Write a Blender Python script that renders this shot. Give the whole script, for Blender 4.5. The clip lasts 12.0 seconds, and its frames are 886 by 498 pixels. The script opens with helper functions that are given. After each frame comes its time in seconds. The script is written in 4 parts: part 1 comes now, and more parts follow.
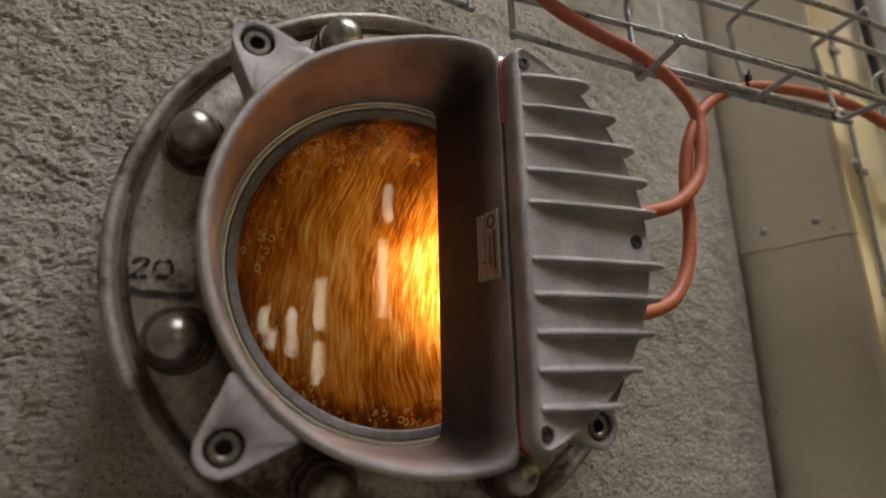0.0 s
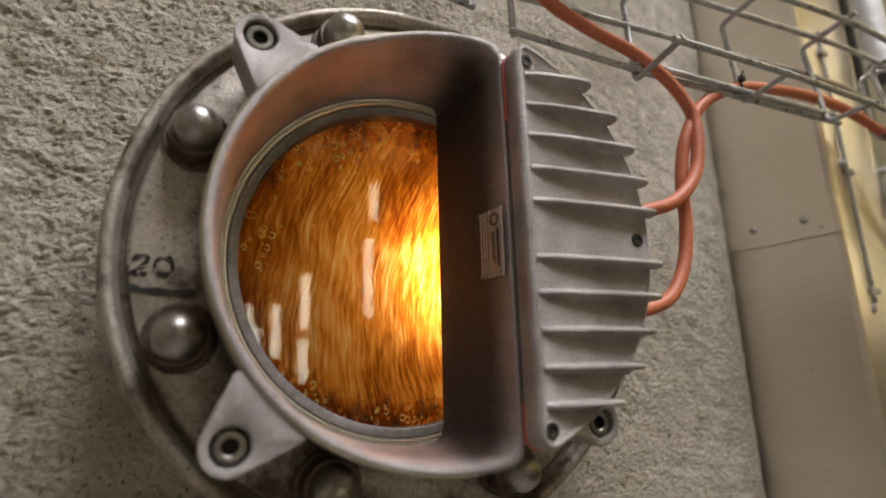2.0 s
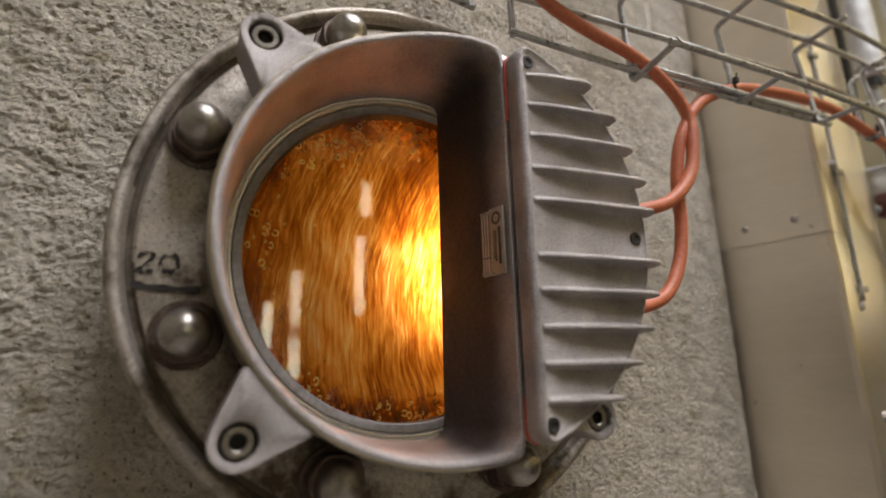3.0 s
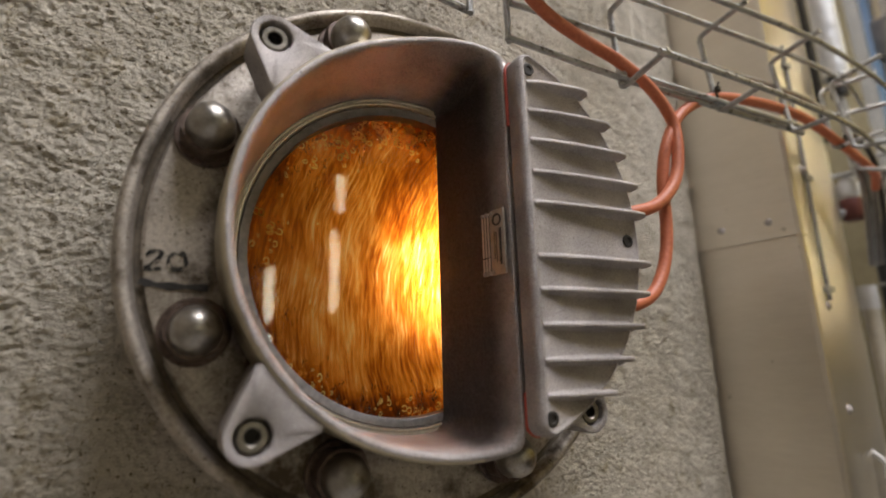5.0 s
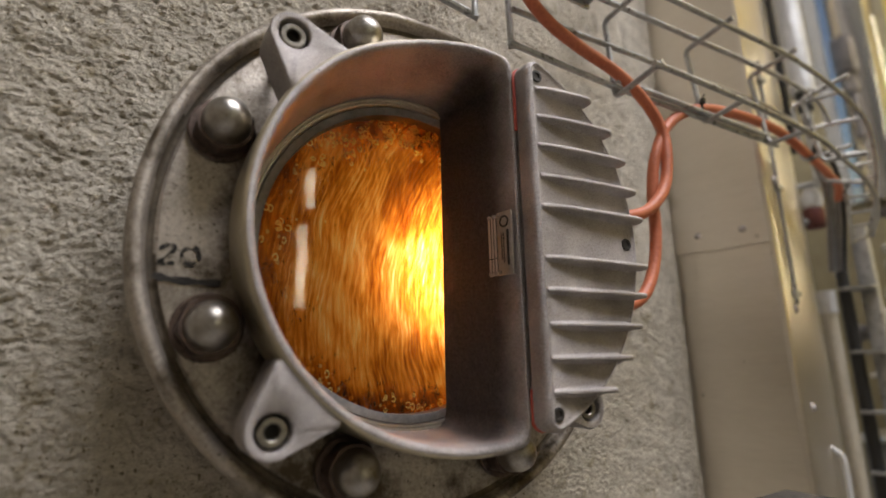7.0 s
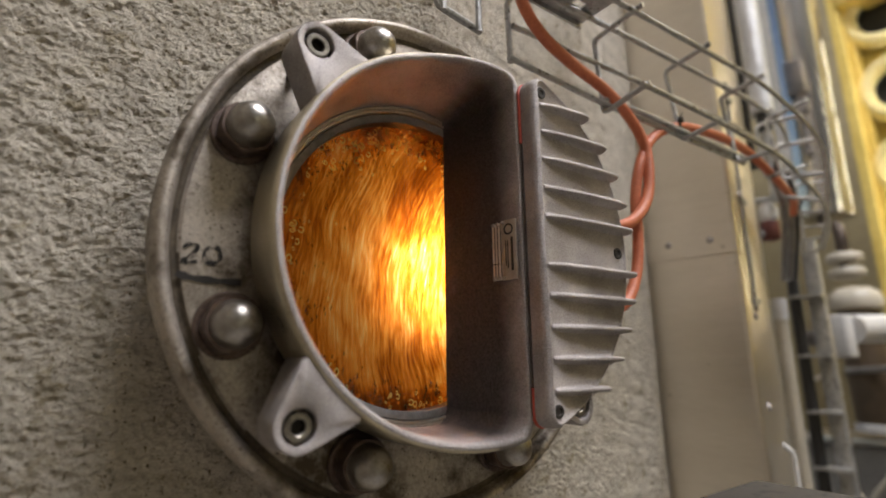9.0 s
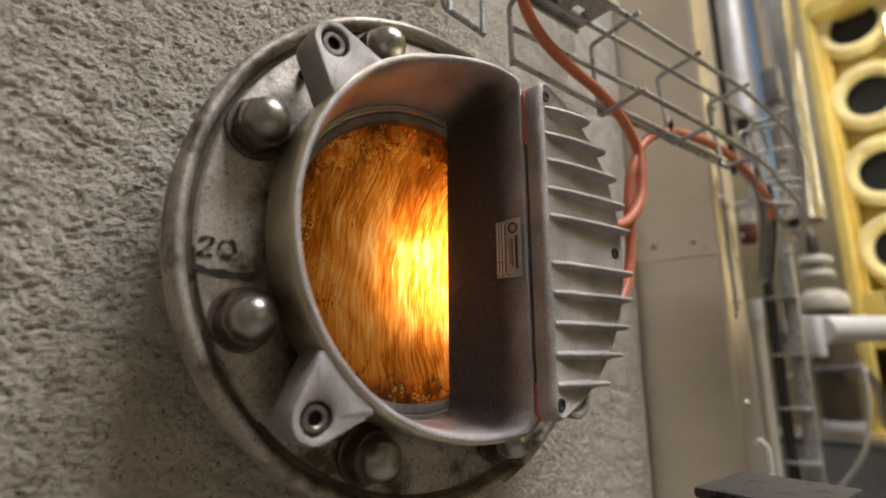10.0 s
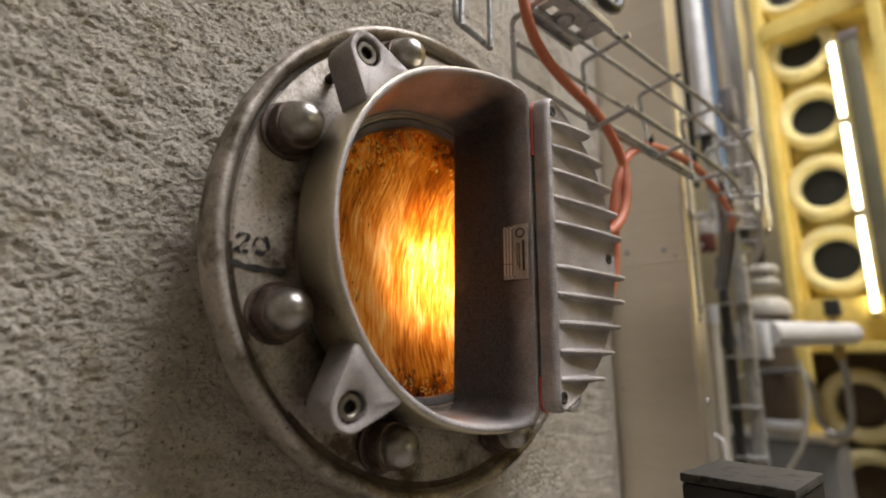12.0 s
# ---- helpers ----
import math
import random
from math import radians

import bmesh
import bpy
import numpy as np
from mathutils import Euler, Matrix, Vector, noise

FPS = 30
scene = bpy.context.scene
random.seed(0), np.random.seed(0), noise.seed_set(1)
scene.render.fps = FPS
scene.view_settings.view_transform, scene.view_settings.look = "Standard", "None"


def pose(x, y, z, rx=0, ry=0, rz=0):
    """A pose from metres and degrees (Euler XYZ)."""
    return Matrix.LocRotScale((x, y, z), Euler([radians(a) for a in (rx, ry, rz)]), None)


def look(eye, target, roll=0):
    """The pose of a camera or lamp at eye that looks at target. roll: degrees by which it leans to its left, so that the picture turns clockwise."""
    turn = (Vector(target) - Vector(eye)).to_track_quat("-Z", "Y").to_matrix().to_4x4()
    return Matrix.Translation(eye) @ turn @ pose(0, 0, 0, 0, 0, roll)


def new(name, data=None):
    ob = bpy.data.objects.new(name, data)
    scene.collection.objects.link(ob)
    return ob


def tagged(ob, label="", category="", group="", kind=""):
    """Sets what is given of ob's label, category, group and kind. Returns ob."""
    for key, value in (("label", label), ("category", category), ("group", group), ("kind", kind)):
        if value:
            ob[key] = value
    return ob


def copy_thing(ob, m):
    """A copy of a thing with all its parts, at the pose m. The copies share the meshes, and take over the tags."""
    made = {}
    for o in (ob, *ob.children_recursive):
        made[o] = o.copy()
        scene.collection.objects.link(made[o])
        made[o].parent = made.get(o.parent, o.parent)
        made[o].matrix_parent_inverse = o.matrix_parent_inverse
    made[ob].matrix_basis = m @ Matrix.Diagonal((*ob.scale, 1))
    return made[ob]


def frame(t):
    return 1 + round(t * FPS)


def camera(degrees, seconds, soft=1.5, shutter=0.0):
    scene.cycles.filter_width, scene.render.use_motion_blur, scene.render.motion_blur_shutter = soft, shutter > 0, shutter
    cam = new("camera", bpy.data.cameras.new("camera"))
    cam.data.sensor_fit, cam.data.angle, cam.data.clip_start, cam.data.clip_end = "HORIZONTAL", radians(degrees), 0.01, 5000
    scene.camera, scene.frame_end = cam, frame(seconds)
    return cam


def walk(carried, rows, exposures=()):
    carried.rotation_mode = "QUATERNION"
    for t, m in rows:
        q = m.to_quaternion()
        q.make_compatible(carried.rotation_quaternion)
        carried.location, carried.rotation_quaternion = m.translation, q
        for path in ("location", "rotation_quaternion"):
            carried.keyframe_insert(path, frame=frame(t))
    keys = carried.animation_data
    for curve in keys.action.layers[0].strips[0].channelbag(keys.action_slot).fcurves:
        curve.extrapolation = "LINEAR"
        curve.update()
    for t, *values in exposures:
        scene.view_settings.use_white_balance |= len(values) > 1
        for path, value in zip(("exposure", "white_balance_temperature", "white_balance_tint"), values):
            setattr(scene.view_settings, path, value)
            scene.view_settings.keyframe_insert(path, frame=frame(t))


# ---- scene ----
cam = camera(81.2, 12.0, soft=1.8)
cam.data.dof.use_dof, cam.data.dof.focus_distance, cam.data.dof.aperture_fstop = True, 0.335, 3.6
PATH = [
    (0, (-0.0205, -0.0050, 1.6000), (0.7244, 1.7890, 2.0761), -1.20),
    (0.5, (-0.0240, -0.0020, 1.6000), (0.7360, 1.7872, 2.0702), -1.31),
    (1, (-0.0260, 0.0006, 1.6007), (0.7438, 1.7857, 2.0708), -1.40),
    (1.5, (-0.0268, 0.0007, 1.5995), (0.7478, 1.7848, 2.0653), -1.38),
    (2, (-0.0293, -0.0009, 1.6002), (0.7680, 1.7731, 2.0665), -1.44),
    (2.5, (-0.0328, -0.0014, 1.5999), (0.7797, 1.7667, 2.0622), -1.50),
    (3, (-0.0365, -0.0021, 1.5998), (0.7922, 1.7602, 2.0554), -1.51),
    (5, (-0.0544, -0.0032, 1.6001), (0.8635, 1.7182, 2.0408), -1.62),
    (5.5, (-0.0608, -0.0027, 1.6002), (0.8839, 1.7054, 2.0359), -1.56),
    (6, (-0.0676, -0.0013, 1.6006), (0.9073, 1.6903, 2.0345), -1.50),
    (6.5, (-0.0725, 0.0007, 1.6002), (0.9322, 1.6745, 2.0349), -1.41),
    (7, (-0.0781, 0.0031, 1.6000), (0.9496, 1.6636, 2.0321), -1.24),
    (9, (-0.1094, 0.0060, 1.6001), (1.0421, 1.5837, 2.0297), -0.71),
    (9.5, (-0.1188, 0.0088, 1.5993), (1.0608, 1.5669, 2.0249), -0.57),
    (10, (-0.1277, 0.0110, 1.5986), (1.0925, 1.5392, 2.0179), -0.33),
    (10.5, (-0.1363, 0.0137, 1.5975), (1.1163, 1.5156, 2.0161), -0.19),
    (11, (-0.1454, 0.0166, 1.5956), (1.1408, 1.4903, 2.0128), -0.03),
    (11.5, (-0.1556, 0.0185, 1.5958), (1.1614, 1.4648, 2.0127), 0.09),
    (12, (-0.1671, 0.0199, 1.5957), (1.1762, 1.4414, 2.0141), 0.33),
]
walk(cam, [(t, look(eye, target, roll)) for t, eye, target, roll in PATH],
     [(0.0, -0.62), (0.5, -0.25), (1.0, 0.0), (7.0, 0.0), (9.0, 0.05), (12.0, 0.05)])


# ---------- world and large lights ----------
world = bpy.data.worlds.new("sky")
scene.world = world
world.use_nodes = True
wn = world.node_tree
sky = wn.nodes.new("ShaderNodeTexSky")
sky.sky_type, sky.sun_disc = "NISHITA", False
sky.sun_elevation, sky.sun_rotation = radians(40), radians(200)
wn.links.new(sky.outputs["Color"], wn.nodes["Background"].inputs["Color"])
wn.nodes["Background"].inputs["Strength"].default_value = 0.1


def area_lamp(name, m, sx, sy, watts, colour):
    data = bpy.data.lights.new(name, "AREA")
    data.shape, data.size, data.size_y, data.energy, data.color = "RECTANGLE", sx, sy, watts, colour
    ob = new(name, data)
    ob.matrix_world = m
    return ob


# daylight through the roof window, and an added lamp behind the liquor for the housing lamp's glow
area_lamp("roof_window_daylight", look((0.92, -1.05, 4.62), (0.82, -0.35, 1.7)), 2.0, 1.3, 166, (0.965, 0.955, 1.0))
area_lamp("added_vessel_lamp", look((0.131, 0.376, 1.674), (0.108, 0.300, 1.674)), 0.058, 0.080, 0.255, (1.0, 0.93, 0.90)).data.shape = "ELLIPSE"

# ---------- materials ----------
CX, CZ = 0.0815, 1.671            # middle of the round window


def nodes_of(name):
    m = bpy.data.materials.new(name)
    m.use_nodes = True
    return m, m.node_tree, m.node_tree.nodes["Principled BSDF"]


def link(nt, a, b):
    nt.links.new(a, b)


def noise_node(nt, scale, detail=4.0, rough=0.6, stretch=None):
    co = nt.nodes.new("ShaderNodeTexCoord")
    n = nt.nodes.new("ShaderNodeTexNoise")
    n.inputs["Scale"].default_value, n.inputs["Detail"].default_value, n.inputs["Roughness"].default_value = scale, detail, rough
    if stretch:
        mp = nt.nodes.new("ShaderNodeMapping")
        mp.inputs["Scale"].default_value = stretch
        link(nt, co.outputs["Object"], mp.inputs["Vector"])
        link(nt, mp.outputs["Vector"], n.inputs["Vector"])
    else:
        link(nt, co.outputs["Object"], n.inputs["Vector"])
    return n


def ramp(nt, src, stops):
    r = nt.nodes.new("ShaderNodeValToRGB")
    els = r.color_ramp.elements
    while len(els) < len(stops):
        els.new(0.5)
    for e, (p, c) in zip(els, stops):
        e.position, e.color = p, (*c, 1) if len(c) == 3 else c
    link(nt, src, r.inputs["Fac"])
    return r


def grey(v):
    return (v, v, v)


def surface(name, dark, light, rough=(0.4, 0.6), metal=0.0, coarse=12.0, fine=180.0, bump=0.15, bump_scale=400.0, stretch=None,
            dirt=None, dirt_scale=25.0, dirt_at=(0.55, 0.72), bump_dist=0.001, spread=0.13,
            specks=None, speck_scale=300.0, speck_at=(0.60, 0.68)):
    """A worn surface: colour and gloss vary at a coarse and a fine scale, with relief."""
    m, nt, b = nodes_of(name)
    a, f = noise_node(nt, coarse, 5.0, 0.6, stretch), noise_node(nt, fine, 3.0, 0.7, stretch)
    mix = nt.nodes.new("ShaderNodeMath")
    mix.operation = "MULTIPLY_ADD"
    link(nt, f.outputs["Fac"], mix.inputs[0])
    mix.inputs[1].default_value = 0.45
    half = nt.nodes.new("ShaderNodeMath")
    half.operation = "MULTIPLY"
    half.inputs[1].default_value = 0.55
    link(nt, a.outputs["Fac"], half.inputs[0])
    link(nt, half.outputs[0], mix.inputs[2])
    col = ramp(nt, mix.outputs[0], [(0.5 - spread, dark), (0.5 + spread, light)])
    colour = col.outputs["Color"]
    for tint, scale, (low, high), detail in ((dirt, dirt_scale, dirt_at, 6.0), (specks, speck_scale, speck_at, 3.0)):
        if tint:
            d = noise_node(nt, scale, detail, 0.65)
            k = ramp(nt, d.outputs["Fac"], [(low, grey(0.0)), (high, grey(1.0))])
            mx = nt.nodes.new("ShaderNodeMix")
            mx.data_type = "RGBA"
            link(nt, k.outputs["Color"], mx.inputs["Factor"])
            link(nt, colour, mx.inputs[6])
            mx.inputs[7].default_value = (*tint, 1)
            colour = mx.outputs[2]
    link(nt, colour, b.inputs["Base Color"])
    rr = nt.nodes.new("ShaderNodeMapRange")
    rr.inputs["To Min"].default_value, rr.inputs["To Max"].default_value = rough
    rr.inputs["From Min"].default_value, rr.inputs["From Max"].default_value = 0.3, 0.7
    link(nt, mix.outputs[0], rr.inputs["Value"])
    link(nt, rr.outputs["Result"], b.inputs["Roughness"])
    b.inputs["Metallic"].default_value = metal
    if bump:
        n = noise_node(nt, bump_scale, 4.0, 0.65, stretch)
        bp = nt.nodes.new("ShaderNodeBump")
        bp.inputs["Strength"].default_value, bp.inputs["Distance"].default_value = bump, bump_dist
        link(nt, n.outputs["Fac"], bp.inputs["Height"])
        link(nt, bp.outputs["Normal"], b.inputs["Normal"])
    return m


PLASTER = surface("plaster", (0.38, 0.337, 0.266), (0.66, 0.598, 0.500), (0.85, 0.98), 0, 45, 700, 1.0, 520, dirt=(0.31, 0.255, 0.158), dirt_scale=55, dirt_at=(0.56, 0.74), bump_dist=0.0022, spread=0.15, specks=(0.17, 0.130, 0.075), speck_scale=300, speck_at=(0.60, 0.67), stretch=(0.8, 1, 1.5))
CAST = surface("cast_aluminium", (0.24, 0.218, 0.208), (0.58, 0.535, 0.515), (0.36, 0.60), 0.6, 22, 1100, 0.9, 1300, bump_dist=0.0009, spread=0.11, specks=(0.16, 0.142, 0.132), speck_scale=900, speck_at=(0.60, 0.72))
FLANGE = surface("worn_steel", (0.28, 0.243, 0.205), (0.58, 0.52, 0.45), (0.42, 0.62), 0.68, 30, 460, 0.45, 700, dirt=(0.085, 0.062, 0.038), dirt_scale=27, dirt_at=(0.475, 0.63), spread=0.12, specks=(0.090, 0.068, 0.046), speck_scale=420, speck_at=(0.61, 0.71))
GROOVEDARK = surface("groove_grime_and_shade", (0.040, 0.030, 0.020), (0.17, 0.135, 0.095), (0.55, 0.8), 0.2, 60, 420, 0.6, 500)
POLISHED = surface("polished_steel", (0.27, 0.25, 0.225), (0.46, 0.435, 0.40), (0.28, 0.40), 1.0, 60, 600, 0.12, 700, specks=(0.22, 0.18, 0.13), speck_scale=240, speck_at=(0.58, 0.70))
BROWN = surface("browned_steel", (0.030, 0.021, 0.016), (0.105, 0.076, 0.056), (0.40, 0.58), 0.6, 60, 400, 0.2, 600)
TARNISHED = surface("tarnished_steel", (0.055, 0.037, 0.030), (0.19, 0.135, 0.108), (0.38, 0.58), 0.55, 70, 420, 0.3, 600, specks=(0.03, 0.02, 0.016), speck_scale=380, speck_at=(0.58, 0.70))
ZINC = surface("galvanised_wire", (0.30, 0.30, 0.292), (0.54, 0.54, 0.528), (0.34, 0.5), 0.7, 60, 500, 0.2, 600, specks=(0.12, 0.11, 0.095), speck_scale=160, speck_at=(0.58, 0.68))
SHEET = surface("stainless_sheet", (0.74, 0.680, 0.590), (0.85, 0.790, 0.700), (0.27, 0.36), 0.95, 5, 60, 0.25, 9, stretch=(1, 1, 7), bump_dist=0.0020, spread=0.2, specks=(0.50, 0.45, 0.37), speck_scale=60, speck_at=(0.70, 0.76))
CABLE = surface("orange_rubber", (0.42, 0.105, 0.045), (0.62, 0.19, 0.09), (0.42, 0.6), 0, 30, 400, 0.1, 600)
SHADEDGASKET = surface("shaded_gasket", (0.030, 0.008, 0.006), (0.075, 0.020, 0.014), (0.5, 0.7), 0, 40, 300, 0.1, 500)
GASKET = surface("red_gasket", (0.42, 0.060, 0.040), (0.62, 0.115, 0.075), (0.5, 0.7), 0, 40, 300, 0.1, 500)
BLACK = surface("black_plastic", (0.012, 0.011, 0.010), (0.03, 0.028, 0.026), (0.35, 0.55), 0, 30, 300, 0.1, 500)
SCREW = surface("blackened_screw_and_socket_shade", (0.010, 0.008, 0.006), (0.034, 0.026, 0.020), (0.6, 0.75), 0.0, 80, 400, 0.1, 600)
SEAL = surface("grey_seal", (0.15, 0.135, 0.126), (0.29, 0.262, 0.245), (0.28, 0.46), 0.5, 40, 300, 0.15, 500)
PLATE = surface("nameplate_metal", (0.34, 0.30, 0.25), (0.50, 0.45, 0.385), (0.35, 0.5), 0.45, 60, 400, 0.05, 500)
LABEL = surface("bright_label", (0.50, 0.46, 0.40), (0.64, 0.60, 0.53), (0.3, 0.45), 0.1, 60, 400, 0.05, 500)
INK = surface("marker_ink", (0.009, 0.008, 0.007), (0.045, 0.038, 0.033), (0.6, 0.8), 0, 120, 500, 0, 0)
YELLOW = surface("yellow_board", (0.60, 0.43, 0.09), (0.80, 0.62, 0.18), (0.6, 0.8), 0, 6, 60, 0.3, 60)
FOAM = surface("pale_insulation", (0.70, 0.58, 0.25), (0.85, 0.76, 0.44), (0.8, 0.95), 0, 20, 90, 0.6, 80, bump_dist=0.004)
BROWNBOARD = surface("brown_board", (0.055, 0.035, 0.018), (0.10, 0.066, 0.034), (0.5, 0.7), 0, 8, 80, 0.2, 100)
OLIVE = surface("olive_steel", (0.09, 0.08, 0.04), (0.14, 0.125, 0.07), (0.4, 0.6), 0.1, 8, 80, 0.1, 100)
MAROON = surface("maroon_plastic", (0.07, 0.016, 0.012), (0.12, 0.03, 0.022), (0.35, 0.5), 0, 20, 200, 0.05, 200)
WHITE = surface("white_plastic", (0.50, 0.49, 0.475), (0.62, 0.61, 0.59), (0.4, 0.6), 0, 10, 90, 0.05, 200)
DARK = surface("painted_void_shade", (0.008, 0.009, 0.010), (0.02, 0.022, 0.022), (0.4, 0.7), 0, 10, 60, 0.1, 80)
DUST = surface("dusty_black", (0.040, 0.034, 0.028), (0.070, 0.060, 0.048), (0.7, 0.9), 0, 40, 300, 0.2, 400, dirt=(0.018, 0.016, 0.014), dirt_scale=95, dirt_at=(0.55, 0.60))
FOIL = surface("bright_foil", (0.60, 0.60, 0.605), (0.74, 0.74, 0.74), (0.38, 0.55), 0.45, 20, 60, 0.45, 70, bump_dist=0.005)
LEFTWALL = surface("left_wall", (0.20, 0.175, 0.135), (0.30, 0.26, 0.205), (0.7, 0.9), 0, 2, 20, 0.2, 30)
DUCT = surface("duct_sheet", (0.60, 0.59, 0.58), (0.74, 0.73, 0.72), (0.13, 0.21), 0.9, 6, 90, 0.06, 40, bump_dist=0.002)
CREAM = surface("cream_plastic", (0.42, 0.375, 0.29), (0.54, 0.49, 0.40), (0.35, 0.55), 0, 14, 120, 0.05, 200)
VALVE = surface("brass_valve", (0.32, 0.21, 0.06), (0.50, 0.35, 0.12), (0.3, 0.5), 0.6, 30, 200, 0.05, 200)
DULL = surface("dull_grey_paint", (0.13, 0.120, 0.105), (0.20, 0.185, 0.162), (0.45, 0.65), 0, 8, 90, 0.1, 120)
HALL = surface("hall_wall", (0.30, 0.25, 0.15), (0.42, 0.36, 0.22), (0.7, 0.9), 0, 2, 20, 0.2, 30)
CEIL = surface("hall_ceiling", (0.42, 0.41, 0.39), (0.55, 0.54, 0.51), (0.7, 0.9), 0, 2, 20, 0.2, 30)
DARKWALL = surface("dark_wall", (0.075, 0.070, 0.060), (0.12, 0.112, 0.10), (0.7, 0.9), 0, 2, 20, 0.2, 30)
FLOOR = surface("concrete_floor", (0.27, 0.25, 0.225), (0.38, 0.355, 0.32), (0.6, 0.85), 0, 3, 40, 0.3, 60)


def glowing(name, colour, strength):
    m, nt, b = nodes_of(name)
    b.inputs["Emission Color"].default_value = (*colour, 1)
    b.inputs["Emission Strength"].default_value = strength
    b.inputs["Base Color"].default_value = (0.8, 0.8, 0.78, 1)
    return m


TUBE = glowing("fluorescent_tube", (1.0, 0.91, 0.62), 16.0)


def rubbed_ink():
    """Marker ink rubbed off in patches, so that the steel shows through."""
    m = INK.copy()
    m.name = "rubbed_marker_ink"
    nt = m.node_tree
    worn = ramp(nt, noise_node(nt, 330, 4.0, 0.65).outputs["Fac"], [(0.47, grey(0)), (0.56, grey(0.95))])
    bare, mx = nt.nodes.new("ShaderNodeBsdfTransparent"), nt.nodes.new("ShaderNodeMixShader")
    link(nt, worn.outputs["Color"], mx.inputs[0])
    link(nt, nt.nodes["Principled BSDF"].outputs[0], mx.inputs[1])
    link(nt, bare.outputs[0], mx.inputs[2])
    link(nt, mx.outputs[0], nt.nodes["Material Output"].inputs["Surface"])
    return m


RUBBED = rubbed_ink()
RETAINER = surface("bright_ring", (0.40, 0.365, 0.32), (0.58, 0.54, 0.48), (0.26, 0.38), 0.85, 60, 400, 0.05, 500)
HEAD = surface("screw_steel", (0.17, 0.150, 0.122), (0.38, 0.35, 0.30), (0.3, 0.45), 0.85, 80, 500, 0.1, 700)


def shade_browned(base):
    """The cast metal, browned with painted shade towards the flat wall and the pane, in ragged clouds that end short of
    the rim.
    """
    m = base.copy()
    m.name = "shade_browned_cast"
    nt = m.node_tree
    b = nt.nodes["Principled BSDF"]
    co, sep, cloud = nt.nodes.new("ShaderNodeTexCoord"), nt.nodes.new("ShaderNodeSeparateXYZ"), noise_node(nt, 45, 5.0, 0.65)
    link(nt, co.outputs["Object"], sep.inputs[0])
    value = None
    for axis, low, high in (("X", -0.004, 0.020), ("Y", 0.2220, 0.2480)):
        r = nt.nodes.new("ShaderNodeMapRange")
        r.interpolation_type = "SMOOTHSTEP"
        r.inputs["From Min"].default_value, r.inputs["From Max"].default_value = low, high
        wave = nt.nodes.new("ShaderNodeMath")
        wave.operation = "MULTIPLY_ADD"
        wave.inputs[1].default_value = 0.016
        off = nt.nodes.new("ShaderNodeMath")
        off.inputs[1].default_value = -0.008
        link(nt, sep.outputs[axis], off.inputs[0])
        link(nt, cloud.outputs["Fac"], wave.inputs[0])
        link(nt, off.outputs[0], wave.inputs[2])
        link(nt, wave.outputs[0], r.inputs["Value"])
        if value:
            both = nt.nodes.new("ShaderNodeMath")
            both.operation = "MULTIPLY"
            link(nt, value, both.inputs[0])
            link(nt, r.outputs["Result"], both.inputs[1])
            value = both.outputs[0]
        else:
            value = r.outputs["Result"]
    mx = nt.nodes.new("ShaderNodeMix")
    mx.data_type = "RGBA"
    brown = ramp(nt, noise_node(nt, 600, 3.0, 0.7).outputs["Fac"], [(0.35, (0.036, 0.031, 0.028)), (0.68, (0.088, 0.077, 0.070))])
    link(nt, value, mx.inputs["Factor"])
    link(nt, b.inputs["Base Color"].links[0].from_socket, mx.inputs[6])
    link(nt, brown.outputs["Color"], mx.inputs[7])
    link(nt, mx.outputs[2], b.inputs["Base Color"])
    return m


HOODCAST = shade_browned(CAST)
# base colour carries the amber glow that the glass throws into the hood
BORE = surface("amber_lit_aluminium", (0.42, 0.368, 0.265), (0.68, 0.61, 0.46), (0.24, 0.40), 0.85, 22, 900, 0.35, 1100, bump_dist=0.0006, specks=(0.24, 0.20, 0.16), speck_scale=700, speck_at=(0.62, 0.72))


def glass_material():
    m, nt, b = nodes_of("window_glass")
    nt.nodes.remove(b)
    out = nt.nodes["Material Output"]
    tr, gl, mx, fr = (nt.nodes.new("ShaderNode" + k) for k in ("BsdfTransparent", "BsdfGlossy", "MixShader", "Fresnel"))
    gl.inputs["Roughness"].default_value = 0.012
    tr.inputs["Color"].default_value = (0.96, 0.97, 0.95, 1)
    fr.inputs["IOR"].default_value = 1.55
    link(nt, fr.outputs[0], mx.inputs[0])
    link(nt, tr.outputs[0], mx.inputs[1])
    link(nt, gl.outputs[0], mx.inputs[2])
    link(nt, mx.outputs[0], out.inputs["Surface"])
    return m


GLASS = glass_material()


def droplet_material():
    m, nt, b = nodes_of("amber_droplet")
    nt.nodes.remove(b)
    rf, gl, mx = (nt.nodes.new("ShaderNode" + k) for k in ("BsdfRefraction", "BsdfGlossy", "MixShader"))
    rf.inputs["Color"].default_value, rf.inputs["IOR"].default_value, rf.inputs["Roughness"].default_value = (1.0, 0.97, 0.86, 1), 1.22, 0.02
    gl.inputs["Roughness"].default_value = 0.08
    mx.inputs[0].default_value = 0.06
    link(nt, rf.outputs[0], mx.inputs[1])
    link(nt, gl.outputs[0], mx.inputs[2])
    link(nt, mx.outputs[0], nt.nodes["Material Output"].inputs["Surface"])
    return m


